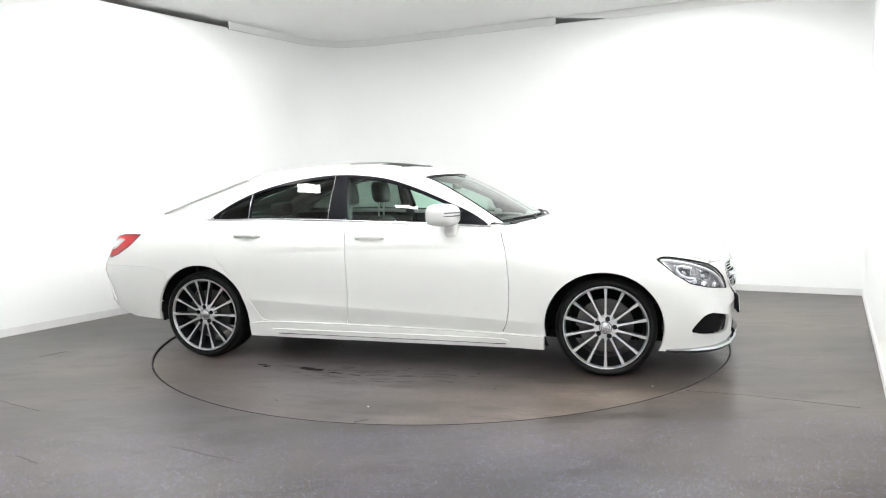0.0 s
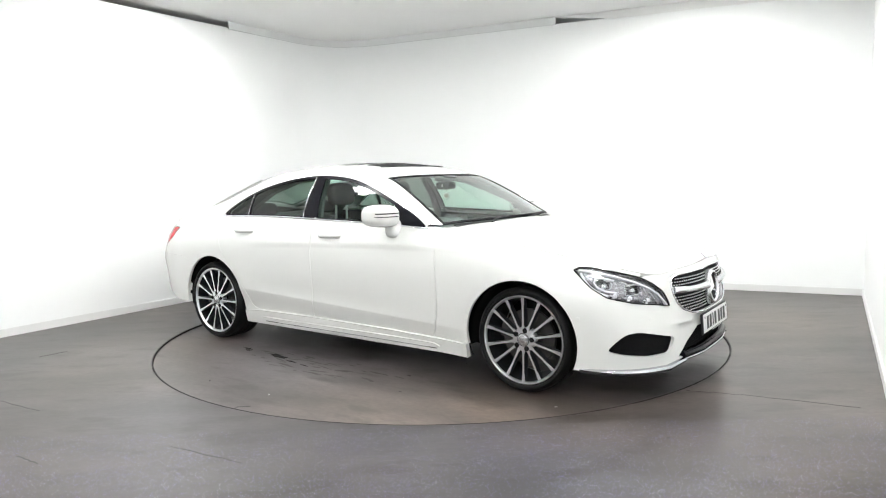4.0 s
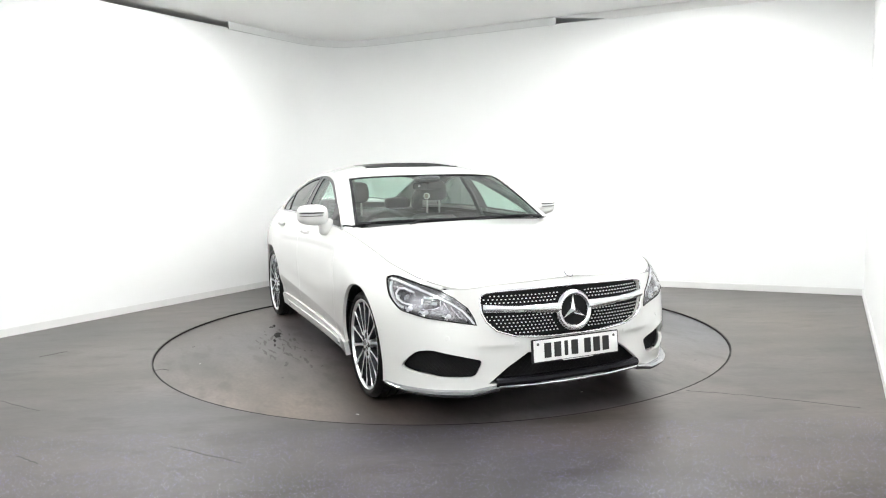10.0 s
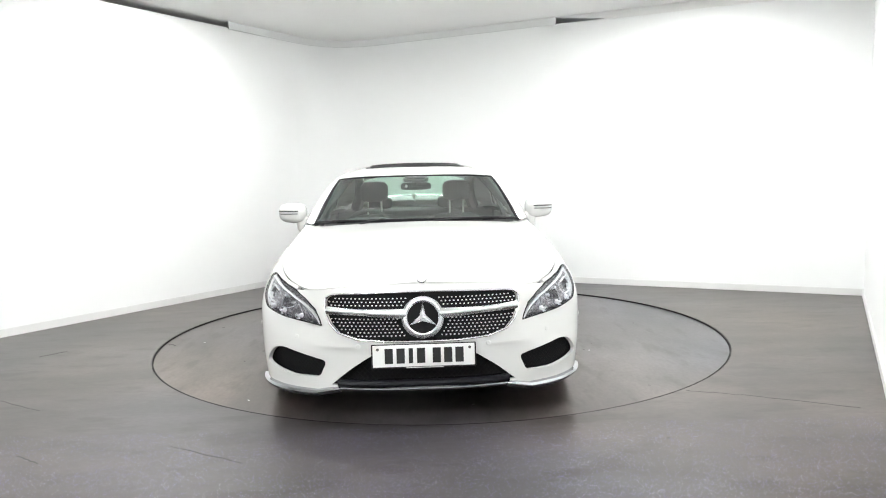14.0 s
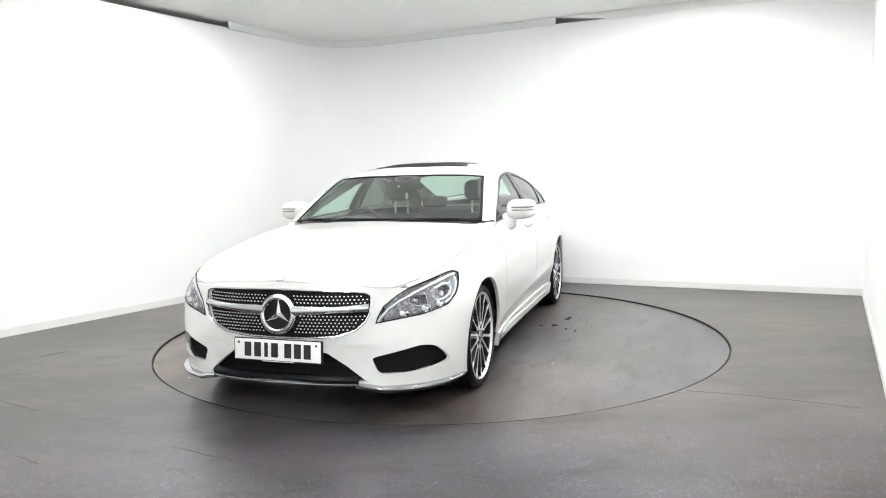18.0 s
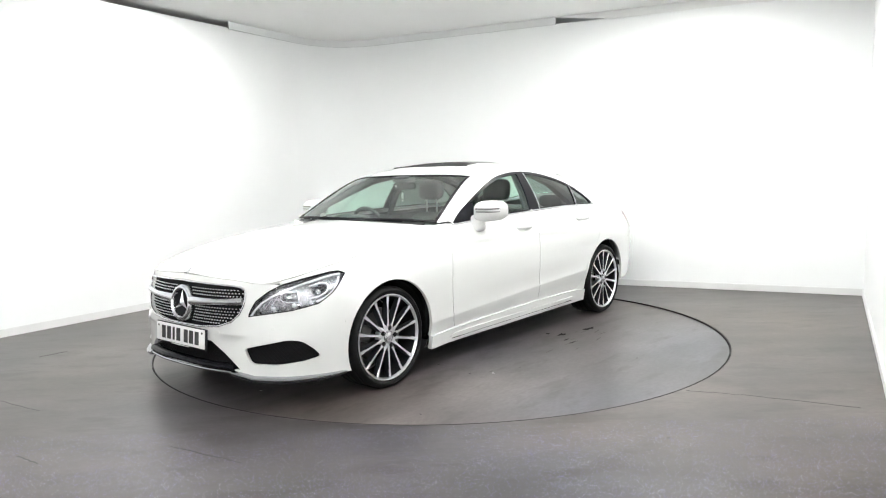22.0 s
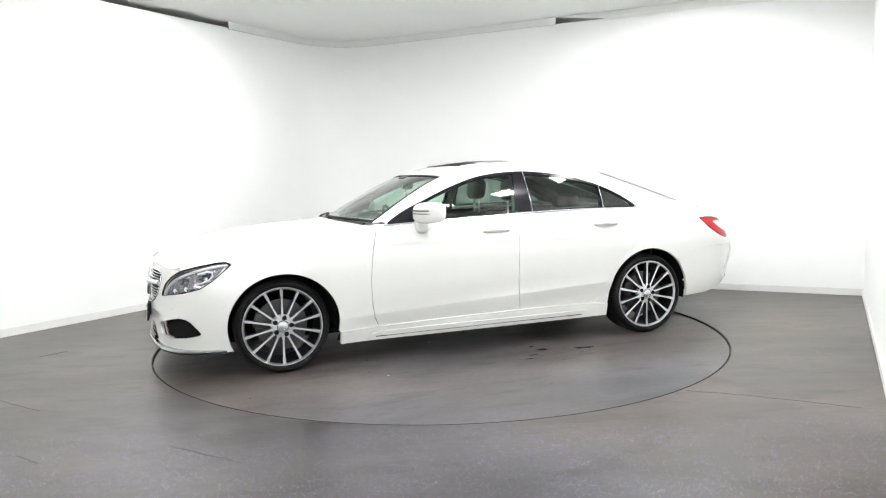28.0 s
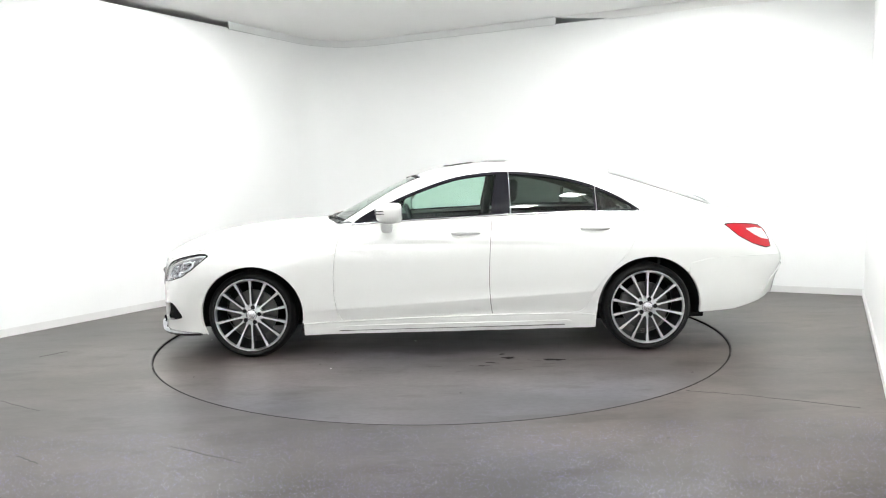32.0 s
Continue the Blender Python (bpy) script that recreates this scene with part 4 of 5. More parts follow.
def build_wheel(car):
    """Forged wheel with fourteen spokes, its outer face towards +y; the tyre is its part."""
    R, RR = TYRE_R, .266
    wheel = part("wheel", lathe([(RR, .012), (RR - .002, .017), (RR - .007, .017), (RR - .012, .010), (RR - .022, -.03), (RR - .03, -.20), (RR - .012, -.235), (RR, -.235), (RR - .008, -.20), (RR - .014, -.03), (RR - .006, .004)], 96, "y", True), ALLOY, car)
    part("barrel", lathe([(RR - .0175, .004), (RR - .0245, -.03), (RR - .034, -.18)], 72), BARREL, wheel)
    prof = [(RR - .004, .004), (RR + .003, .016), (RR + .014, .022), (R - .028, .023), (R - .012, .012), (R - .003, -.012), (R, -.035), (R, -.19), (R - .005, -.215), (R - .03, -.238), (RR + .012, -.238), (RR - .004, -.225)]
    tyre = lathe(prof, 120)
    part("tyre", tyre, RUBBER, wheel, "black low-profile tyre")
    tread = bmesh.new()
    for k in (0, 1, 2):
        g = lathe([(R + .0004, -.060 - .05 * k), (R + .0008, -.061 - .05 * k), (R + .0008, -.069 - .05 * k), (R + .0004, -.070 - .05 * k)], 90)
        join(tread, g)
    for i in range(120):
        b = box(-.0016, .0016, -.05, -.012, R - .006, R + .0012)
        join(tread, b, Matrix.Rotation(2 * math.pi * i / 120, 4, "Y"))
    tagged(part("tread_pattern", tread, INNER, wheel), kind="stuff")
    letters = bmesh.new()
    for a0, count in ((40, 9), (225, 7)):
        for i in range(count):
            b = box(-.006, .006, .0225, .0236, R - .045, R - .034)
            join(letters, b, Matrix.Rotation(radians(a0 + i * 4.2), 4, "Y"))
    tagged(part("sidewall_relief", letters, PLASTIC, wheel), kind="stuff")
    # spokes: bright face, dark flanks
    n = 14
    def spoke():
        bm = bmesh.new()
        rows = []
        for r, w, y, dp in ((.056, .0115, .006, .032), (.085, .0086, .005, .040), (.15, .0076, .005, .044), (.205, .0086, .007, .038), (.253, .0110, .011, .026)):
            rows.append([bm.verts.new((q, yy, r)) for q, yy in ((-w, y - dp), (-w, y - .003), (-w * .8, y), (w * .8, y), (w, y - .003), (w, y - dp))])
        for i in range(len(rows) - 1):
            for k in range(5):
                bm.faces.new((rows[i][k], rows[i][k + 1], rows[i + 1][k + 1], rows[i + 1][k]))
        bmesh.ops.recalc_face_normals(bm, faces=bm.faces[:])
        return bm
    sb = spoke()
    me = mesh_from(sb, "spoke", ALLOY, 30)
    me.materials.append(ALLOY_DARK)
    for p in me.polygons:
        p.material_index = 0 if abs(p.normal.y) > .5 else 1
    for i in range(n):
        o = new("spoke", me)
        o.parent = wheel
        o.matrix_basis = Matrix.Rotation(2 * math.pi * i / n, 4, "Y")
    part("hub", lathe([(0, .004), (.045, .004), (.066, .0025), (.074, -.006), (.076, -.04)], 48), ALLOY, wheel)
    cap = part("hub_cap", lathe([(0, .0125), (.024, .012), (.031, .009), (.033, .003)], 40), SATIN, wheel, "round silver centre cap")
    part("cap_ring", lathe([(.0225, .0122), (.0225, .0134), (.027, .0130), (.027, .0115)], 40), CHROME, cap)
    part("hub_groove", lathe([(.0355, .0045), (.036, .0052), (.0395, .0050), (.040, .0042)], 40), ALLOY_DARK, wheel)
    for i in range(5):
        a = 2 * math.pi * (i - .18) / 5
        o = part("bolt_hole", lathe([(0, .0066), (.0150, .0066), (.0165, .0035)], 20), INNER, wheel)
        o.matrix_basis = Matrix.Translation((.057 * math.sin(a), 0, .057 * math.cos(a)))
        b = part("wheel_bolt", lathe([(0, .0074), (.0055, .0072), (.0065, .0055)], 6), PLASTIC, wheel)
        b.matrix_basis = Matrix.Translation((.057 * math.sin(a), 0, .057 * math.cos(a)))
    part("brake_disc", lathe([(.06, -.062), (.088, -.062), (.09, -.066), (.172, -.066), (.172, -.096), (.09, -.096)], 64), STEEL, wheel, "bare steel brake disc")
    cal = box(-.05, .05, -.10, -.045, .105, .185, .012)
    o = part("brake_caliper", cal, STEEL, wheel)
    o.matrix_basis = Matrix.Rotation(radians(75), 4, "Y")
    return wheel


def wheels(car):
    w = build_wheel(car)
    y = .884
    spots = [(1.437, y, 0, 0), (1.437, -y, 180, 0), (-1.437, y + .008, 0, 0), (-1.437, -y - .008, 180, 12.86)]
    for i, (x, yy, rz, spin) in enumerate(spots):
        m = pose(x, yy, TYRE_R - SINK, 0, 0, rz) @ Matrix.Rotation(radians(spin), 4, "Y")
        if i == 0:
            w.matrix_basis = m
        else:
            copy_thing(w, m)


# ---------------------------------------------------------------- the car's fittings
def on_wall(s, z, lift=0.0):
    """A place on the wall with its outward frame: x along the wall, y up it, z outward."""
    p = nose(s, z)
    du = (nose(s + .01, z) - nose(s - .01, z)).normalized()
    dv = (nose(s, z + .01) - nose(s, z - .01)).normalized()
    n = du.cross(dv).normalized()
    if n.dot(p - Vector((0.6 if p.x > 0 else -0.6, 0, .5))) < 0:
        n = -n
    u = dv.cross(n).normalized()
    v = n.cross(u)
    m = Matrix((u, v, n)).transposed().to_4x4()
    m.translation = p + n * lift
    return m


def wall_line(points, lift):
    return [on_wall(s, z, lift).translation for s, z in points]


def lattice(outline, pitch, lift, radius):
    """Diagonal mesh inside an outline of the wall."""
    bm = bmesh.new()
    xs, zs = [p[0] for p in outline], [p[1] for p in outline]
    span = (max(xs) - min(xs)) + (max(zs) - min(zs))
    for sg in (1, -1):
        for k in range(int(2 * span / pitch)):
            c = min(xs) - span + k * pitch
            run = []
            for j in range(60):
                t = j / 59
                z = min(zs) + (max(zs) - min(zs)) * t
                x = c + sg * (z - min(zs)) + (0 if sg > 0 else span)
                if inside(outline, x, z):
                    run.append((x, z))
            if len(run) > 3:
                run = run[::max(1, len(run) // 5)]
                join(bm, tube(wall_line(run, lift), radius, 4))
    return bm


def mirror_shape(bm):
    return flip_y(bm.copy())


def grille(car):
    out = full(on_front(GRILLE))
    g = part("grille", sheet(nose, out, (), .05, 0, (1.2, 0, .5), lift=-.022), INNER, car, "black grille studded with chrome pins round a silver bar")
    rim = wall_line(trace(out, .03), .002)
    part("surround", tube(rim, .0058, 8, True), CHROME, g, "thin chrome surround")
    pins = bmesh.new()
    inner = inset(out, .014)
    cols = int(.52 / .0108)
    for i in range(-cols, cols + 1):
        y = i * .0108
        s = math.copysign(s_y(abs(y)), y) if y else 0.0
        for j in range(8):
            z = .452 + j * .035 + (.0175 if i % 2 else 0)
            if not inside(inner, s, z) or math.hypot(y, z - .562) < .124 or abs(z - .588 - .012 * abs(y)) < .026:
                continue
            m = on_wall(s, z, -.008)
            d = bmesh.new()
            bmesh.ops.create_cone(d, cap_ends=True, segments=8, radius1=.0050, radius2=.0040, depth=.004)
            bmesh.ops.scale(d, vec=(1, .72, 1), verts=d.verts[:])
            join(pins, d, m)
    tagged(part("pin_field", pins, PIN, g, "chrome pins", 0), kind="stuff")
    web = bmesh.new()
    for k in range(7):
        z = .455 + k * .0345
        run = [(math.copysign(s_y(abs(y)), y) if y else 0, z) for y in np.linspace(-.5, .5, 41)]
        run = [p for p in run if inside(inner, *p)]
        if len(run) > 3:
            join(web, tube(wall_line(run, -.017), .003, 5))
    part("grille_web", web, INNER, g)
    for sg in (1, -1):
        bar = bmesh.new()
        rows = []
        for i in range(18):
            y = .085 + (.492 - .085) * i / 17
            w = .027 - .010 * min(1, i / 9) + .004 * max(0, (i - 12) / 5)
            zc = .583 + .018 * i / 17
            s = s_y(y)
            ring = []
            for k in range(10):
                a = 2 * math.pi * k / 10
                m = on_wall(s, zc + w * math.sin(a), .004 + .016 * math.cos(a))
                ring.append(bar.verts.new((m.translation.x, sg * m.translation.y, m.translation.z)))
            rows.append(ring)
        for i in range(17):
            for k in range(10):
                bar.faces.new((rows[i][k], rows[i][(k + 1) % 10], rows[i + 1][(k + 1) % 10], rows[i + 1][k]))
        bar.faces.new(rows[0][::-1])
        bar.faces.new(rows[-1])
        bmesh.ops.recalc_face_normals(bar, faces=bar.faces[:])
        piece = part("grille_bar", bar, SATIN, g, "satin silver bar")
        line = [on_wall(s_y(y), .583 + .018 * (y - .085) / .407, .0195).translation for y in np.linspace(.115, .475, 14)]
        line = [(p.x, sg * p.y, p.z) for p in line]
        part("bar_inlay", tube(line, .005, 6), ALLOY, piece, "grey inlay line")
    # round emblem: ring, dark field, three tapered arms
    tilt = pose(2.268, 0, .562, 0, -7, 0)
    ring = lathe([(.078, .0), (.080, .018), (.088, .026), (.098, .024), (.108, .012), (.109, -.02), (.078, -.02)], 72, "x", True)
    ring.transform(tilt)
    part("emblem_ring", ring, SATIN, g, "thick satin silver ring")
    disc = lathe([(0, .006), (.08, .006)], 48, "x")
    disc.transform(tilt)
    part("emblem_field", disc, INNER, g)
    star = bmesh.new()
    for k in range(3):
        arm = bmesh.new()
        tip = arm.verts.new((.010, 0, .079))
        c = arm.verts.new((.024, 0, 0))
        l = arm.verts.new((.008, -.0165, .0095))
        r = arm.verts.new((.008, .0165, .0095))
        arm.faces.new((c, r, tip))
        arm.faces.new((c, tip, l))
        join(star, arm, Matrix.Rotation(2 * math.pi * k / 3, 4, "X"))
    star.transform(tilt)
    part("emblem_star", star, CHROME, g, "three chrome arms", 10)
    b = lathe([(0, .004), (.020, .004), (.025, .001)], 32, "z")
    m = Matrix.Translation(hood_top(2.226, 0) + Vector((.002, 0, .002))) @ Matrix.Rotation(radians(38), 4, "Y")
    b.transform(m)
    badge = part("bonnet_badge", b, SKIRT, car, "small round silver badge")
    rb = lathe([(.020, .0045), (.0235, .006), (.026, .001)], 32, "z")
    rb.transform(m)
    part("badge_rim", rb, LIP, badge)


def number_plate(car):
    m = pose(2.300, 0, .372, 0, -4, 0)
    hold = box(-.014, -.001, -.268, .268, -.064, .060, .004)
    hold.transform(m)
    holder = part("plate_holder", hold, PLASTIC, car)
    pl = box(0, .004, -.26, .26, -.0555, .0555, .003)
    pl.transform(m)
    p = part("number_plate", pl, PLATE, holder, "white plate with seven plain black bars")
    for i, y in enumerate((-.178, -.118, -.066, -.014, .066, .124, .182)):
        w = .021 if i != 2 else .011
        bar = box(.004, .0052, y - w, y + w, -.0385, .0385, .001, 1)
        bar.transform(m)
        part("plate_bar", bar, INK, p)
    for y in (-.235, .235):
        sc = lathe([(0, .0062), (.006, .0058), (.0075, .004)], 16, "x")
        sc.transform(m @ Matrix.Translation((0, y, .035)))
        part("plate_screw", sc, STEEL, p)
    small = box(.003, .0046, -.09, .10, -.0625, -.0585)
    small.transform(m)
    part("maker_line", small, PLATE, holder)


def intakes(car):
    fog = rounded(on_front(FOG), .03)
    back = sheet(side, inset(fog, -.004), (), .05, 0, (1.2, 0, .4), lift=-.045)
    a, b = both(back, "side_intake", INNER, car, "black mesh side intake")
    mesh = lattice(fog, .024, -.034, .0020)
    twin = mirror_shape(mesh)
    tagged(part("intake_mesh", mesh, INNER, a), kind="stuff")
    tagged(part("intake_mesh", twin, INNER, b), kind="stuff")
    mouth = full(on_front(MOUTH))
    g = part("lower_intake", sheet(nose, inset(mouth, -.004), (), .05, 0, (1.2, 0, .4), lift=-.06), INNER, car, "wide black lower intake")
    tagged(part("intake_mesh", lattice(mouth, .03, -.045, .0025), INNER, g), kind="stuff")
    blade = [(math.copysign(s_y(abs(y)), y) if abs(y) > 1e-6 else 0.0, .222) for y in np.linspace(-.45, .45, 31)]
    part("lower_blade", tube(wall_line(blade, -.010), .029, 10, False, .8), BLACK, g, "gloss black lower blade")
    def shelf(run, section):
        """A moulding swept along a run of (s, z); section(u) gives pairs of reach and height round it."""
        bm = bmesh.new()
        rows = []
        for i, (q, z) in enumerate(run):
            m = on_wall(q, max(z, .20))
            out = m.to_3x3() @ Vector((0, 0, 1))
            out = Vector((out.x, out.y, 0)).normalized()
            p = nose(q, z)
            rows.append([bm.verts.new(p + out * a + Vector((0, 0, h))) for a, h in section(i / (len(run) - 1))])
        k = len(rows[0])
        for a, b in zip(rows, rows[1:]):
            for c in range(k):
                bm.faces.new((a[c], a[(c + 1) % k], b[(c + 1) % k], b[c]))
        bm.faces.new(rows[0][::-1])
        bm.faces.new(rows[-1])
        bmesh.ops.recalc_face_normals(bm, faces=bm.faces[:])
        return bm
    ys = np.linspace(-.44, .44, 31)
    low = [(math.copysign(s_y(abs(y)), y) if abs(y) > 1e-6 else 0.0, .196 - .004 * (1 - abs(y) / .44)) for y in ys]
    part("centre_lip", shelf(low, lambda u: ((-.02, .006), (.012, .007), (.016, .002), (.013, -.005), (-.02, -.006))), LIP, car, "thin chrome lip under the intake")
    a, b = s_y(.44), s_x(1.80)
    run = [(a + (b - a) * i / 40, .196 - .030 * min(1, i / 9) ** 1.2 + .014 * max(0, (i - 22) / 18)) for i in range(41)]

    def chrome(u):
        w = math.sin(math.pi * min(1, .12 + .90 * u)) ** .6
        return ((-.01, .016 * w + .003), (.010 + .012 * w, .011 * w + .002), (.016 + .016 * w, .001), (.012 + .015 * w, -.006), (-.01, -.007))
    both(shelf(run, chrome), "front_lip", LIP, car, "chrome splitter lip")

    # black strip below the chrome, added as the lip's shadow line
    def under(u):
        w = math.sin(math.pi * min(1, .12 + .90 * u)) ** .6
        return ((-.01, -.0072), (.010 + .012 * w, -.0068), (.008 + .012 * w, -.016), (-.01, -.018))
    both(shelf(run, under), "lip_shadow_strip", PLASTIC, car, "black strip standing in for the shadow under the lip")
    for y, z in ((.335, .418), (.665, .452)):
        for sg in (1, -1):
            d = lathe([(0, .002), (.0105, .002), (.012, .0004)], 20, "z")
            d.transform(on_wall(sg * s_y(y), z, .0004))
            sensor = part("parking_sensor", d, PAINT, car)
            r = lathe([(.0125, .0008), (.0138, .0008)], 20, "z")
            r.transform(on_wall(sg * s_y(y), z, .0004))
            part("sensor_ring", r, SKIRT, sensor)
    for y in (.80,):
        for sg in (1, -1):
            d = lathe([(0, .002), (.0105, .002), (.012, .0004)], 20, "z")
            d.transform(on_wall(sg * s_x(1.80), .47, .0004))
            part("parking_sensor", d, PAINT, car)


def headlights(car):
    lamp = on_side(LAMP_F)
    poly = rounded(lamp, .012, 3)
    for sg in (1, -1):
        def fin(bm):
            return bm if sg > 0 else flip_y(bm)
        body = part("headlight", fin(sheet(side, inset(poly, -.003), (), .04, -.05, (1.2, 0, .5), lift=-.055)), HOUSING, car, "clear headlight with grey housing and white light guides")
        part("lens", fin(sheet(side, inset(poly, .003), (), .04, 0, (1.2, 0, .5), lift=.002)), LENS, body, "clear lens")
        part("lens_seal", fin(sheet(side, inset(poly, .001), [inset(poly, .0050)], .04, .012, (1.2, 0, .5), lift=.003, edge=.012)), INNER, body)
        def strip(line, w):
            """An outline of width w round a line on the wall."""
            pts = [Vector(p) for p in on_side(line)]
            lo, hi = [], []
            for i, p in enumerate(pts):
                d = (pts[min(i + 1, len(pts) - 1)] - pts[max(i - 1, 0)]).normalized()
                nn = Vector((-d.y, d.x)) * (w / 2)
                lo.append(tuple(p + nn))
                hi.append(tuple(p - nn))
            return lo + hi[::-1]
        brow = strip([(1.772, .738), (1.83, .734), (1.90, .722), (1.98, .703), (2.065, .668), (2.118, .630), (2.150, .590), (2.170, .548), (2.182, .516)], .009)
        part("light_guide", fin(sheet(side, brow, (), .03, .02, (1.2, 0, .5), lift=-.006)), DRL, body, "white brow light guide")
        hook = strip([(1.787, .726), (1.815, .692), (1.855, .652), (1.905, .618), (1.955, .600)], .010)
        part("light_guide", fin(sheet(side, hook, (), .03, .02, (1.2, 0, .5), lift=-.010)), DRL, body, "white hooked light guide")
        loop = strip([(1.975, .683), (1.91, .700), (1.875, .697), (1.872, .675), (1.895, .648), (1.94, .627), (1.99, .617)], .008)
        part("light_guide", fin(sheet(side, loop, (), .03, .02, (1.2, 0, .5), lift=-.010)), DRL, body, "white looped light guide")
        units = []
        for x, z, w, h in ((1.925, .664, .046, .033), (2.062, .628, .056, .029)):
            s = s_x(x)
            units.append(rounded([(s - w, z - h * .55), (s - w * .3, z - h), (s + w * .9, z - h), (s + w, z + h * .8), (s - w * .8, z + h)], .008, 3))
        part("bezel_plate", fin(sheet(side, inset(poly, .020), units, .03, .022, (1.2, 0, .5), lift=-.020, edge=.012)), HOUSING, body, "grey stepped bezel")
        for (x, z), unit in zip(((1.925, .664), (2.062, .628)), units):
            part("lamp_bezel", fin(sheet(side, inset(unit, -.004), [inset(unit, .001)], .03, .006, (1.2, 0, .5), lift=-.015, edge=.012)), REFLECT, body, "chrome bezel")
            part("lamp_bowl", fin(sheet(side, inset(unit, -.002), (), .03, 0, (1.2, 0, .5), lift=-.043, edge=.012)), BOWL, body)
            ball = bmesh.new()
            bmesh.ops.create_uvsphere(ball, u_segments=20, v_segments=12, radius=.027)
            ball.transform(on_wall(s_x(x) - .008, z, -.055))
            part("projector", fin(ball), REFLECT, body, "round projector lens")
            for k in range(3):
                rib = strip([(x - .035, z - .018 + .016 * k), (x + .03, z - .024 + .016 * k)], .003)
                part("bowl_rib", fin(sheet(side, rib, (), .03, .004, (1.2, 0, .5), lift=-.034)), HOUSING, body)
        for x, z in ((1.975, .594), (2.04, .575), (2.11, .555)):
            c = None
            for dx, dz in ((-.013, .006), (.013, .004), (0, -.011)):
                gem = bmesh.new()
                bmesh.ops.create_icosphere(gem, subdivisions=1, radius=.0155)
                gem.transform(on_wall(s_x(x) + dx, z + dz, -.016))
                got = part("crystal", fin(gem), DRL if dz > .005 else CHROME, c or body, "clear faceted lamp cell" if c is None else "", 0)
                c = c or got
        for x in (2.112, 2.132, 2.150):
            fan = strip([(x - .012, .632 - (x - 2.112) * 1.1), (x + .012, .568 - (x - 2.112) * .8)], .004)
            part("lamp_fin", fin(sheet(side, fan, (), .03, .012, (1.2, 0, .5), lift=-.014)), REFLECT, body)
        for x, z in ((1.86, .715), (1.95, .700), (2.03, .672)):
            gem = bmesh.new()
            bmesh.ops.create_icosphere(gem, subdivisions=1, radius=.006)
            gem.transform(on_wall(s_x(x), z - .012, -.012))
            part("led", fin(gem), DRL, body, "", 0)
        trim = strip([(1.80, .749), (1.88, .741), (1.97, .724), (2.06, .692)], .009)
        part("upper_trim", fin(sheet(side, trim, (), .03, .006, (1.2, 0, .5), lift=-.008)), HOUSING, body)


def tail_lights(car):
    poly = rounded(on_side(TAIL), .012, 3)
    for sg in (1, -1):
        def fin(bm):
            return bm if sg > 0 else flip_y(bm)
        t = part("tail_light", fin(sheet(side, inset(poly, .003), (), .04, .03, (-1.6, 0, .6), lift=.001)), RED, car, "red tail light with a white inner lens")
        ring = sheet(side, inset(poly, -.001), [inset(poly, .005)], .04, .01, (-1.6, 0, .6), lift=.002, edge=.012)
        part("lens_seal", fin(ring), BLACK, t)
        w = on_side([(-2.20, .848), (-2.30, .850), (-2.37, .835), (-2.395, .79), (-2.397, .755), (-2.33, .770), (-2.27, .800)])
        part("reversing_lens", fin(sheet(side, rounded(w, .01, 3), (), .03, .006, (-1.6, 0, .6), lift=.004)), WHITE_LENS, t, "white reversing lens")
        w = on_side([(-2.27, .834), (-2.36, .822), (-2.385, .775), (-2.32, .795)])
        part("inner_stripe", fin(sheet(side, w, (), .03, .004, (-1.6, 0, .6), lift=.006)), SKIRT, t)


def door_mirrors(car):
    for sg in (1, -1):
        shell = bmesh.new()
        bmesh.ops.create_uvsphere(shell, u_segments=40, v_segments=24, radius=1.0)
        for v in shell.verts:
            x, y, z = v.co
            def q(a, p):
                return math.copysign(abs(a) ** p, a)
            x, y, z = q(x, .75), q(y, .6), q(z, .62)
            x = max(x, -.68)
            hgt = .078 * (1 - .10 * max(0, y))
            top = 1.0 if z > 0 else .92
            v.co = Vector((.40 + .106 * x - .03 * y * .5, sg * (.938 + .104 * y), 1.022 + hgt * z * top + .004 * y))
        m = part("door_mirror", shell, PAINT, car, "white mirror housing with twin indicator strips")
        back = bmesh.new()
        bmesh.ops.create_grid(back, x_segments=6, y_segments=6, size=1)
        for v in back.verts:
            a, b = v.co.x, v.co.y
            k = math.sqrt(max(0, 1 - .42 * a * a * b * b))
            v.co = Vector((.322 - .012 * a, sg * (.942 + .078 * a * k), 1.026 + .048 * b * k))
        part("mirror_glass", back, CHROME, m, "mirror glass")
        for z, r, l0, l1 in ((1.043, .0075, .885, 1.033), (1.022, .0060, .890, 1.034)):
            pts = []
            for y in np.linspace(l0, l1, 14):
                f = (y - .938) / .100
                fx = max(0, 1 - min(1, abs(f)) ** 3.33) ** .375
                pts.append((.40 + .1085 * fx - .015 * f, sg * y, z))
            part("indicator_strip", tube(pts, r, 6, False, .55), PLASTIC, m, "dark indicator strip")
        foot = puff(.395, .480, min(sg * .795, sg * .905), max(sg * .795, sg * .905), .878, 1.0, .6)
        part("mirror_foot", foot, PAINT, m)


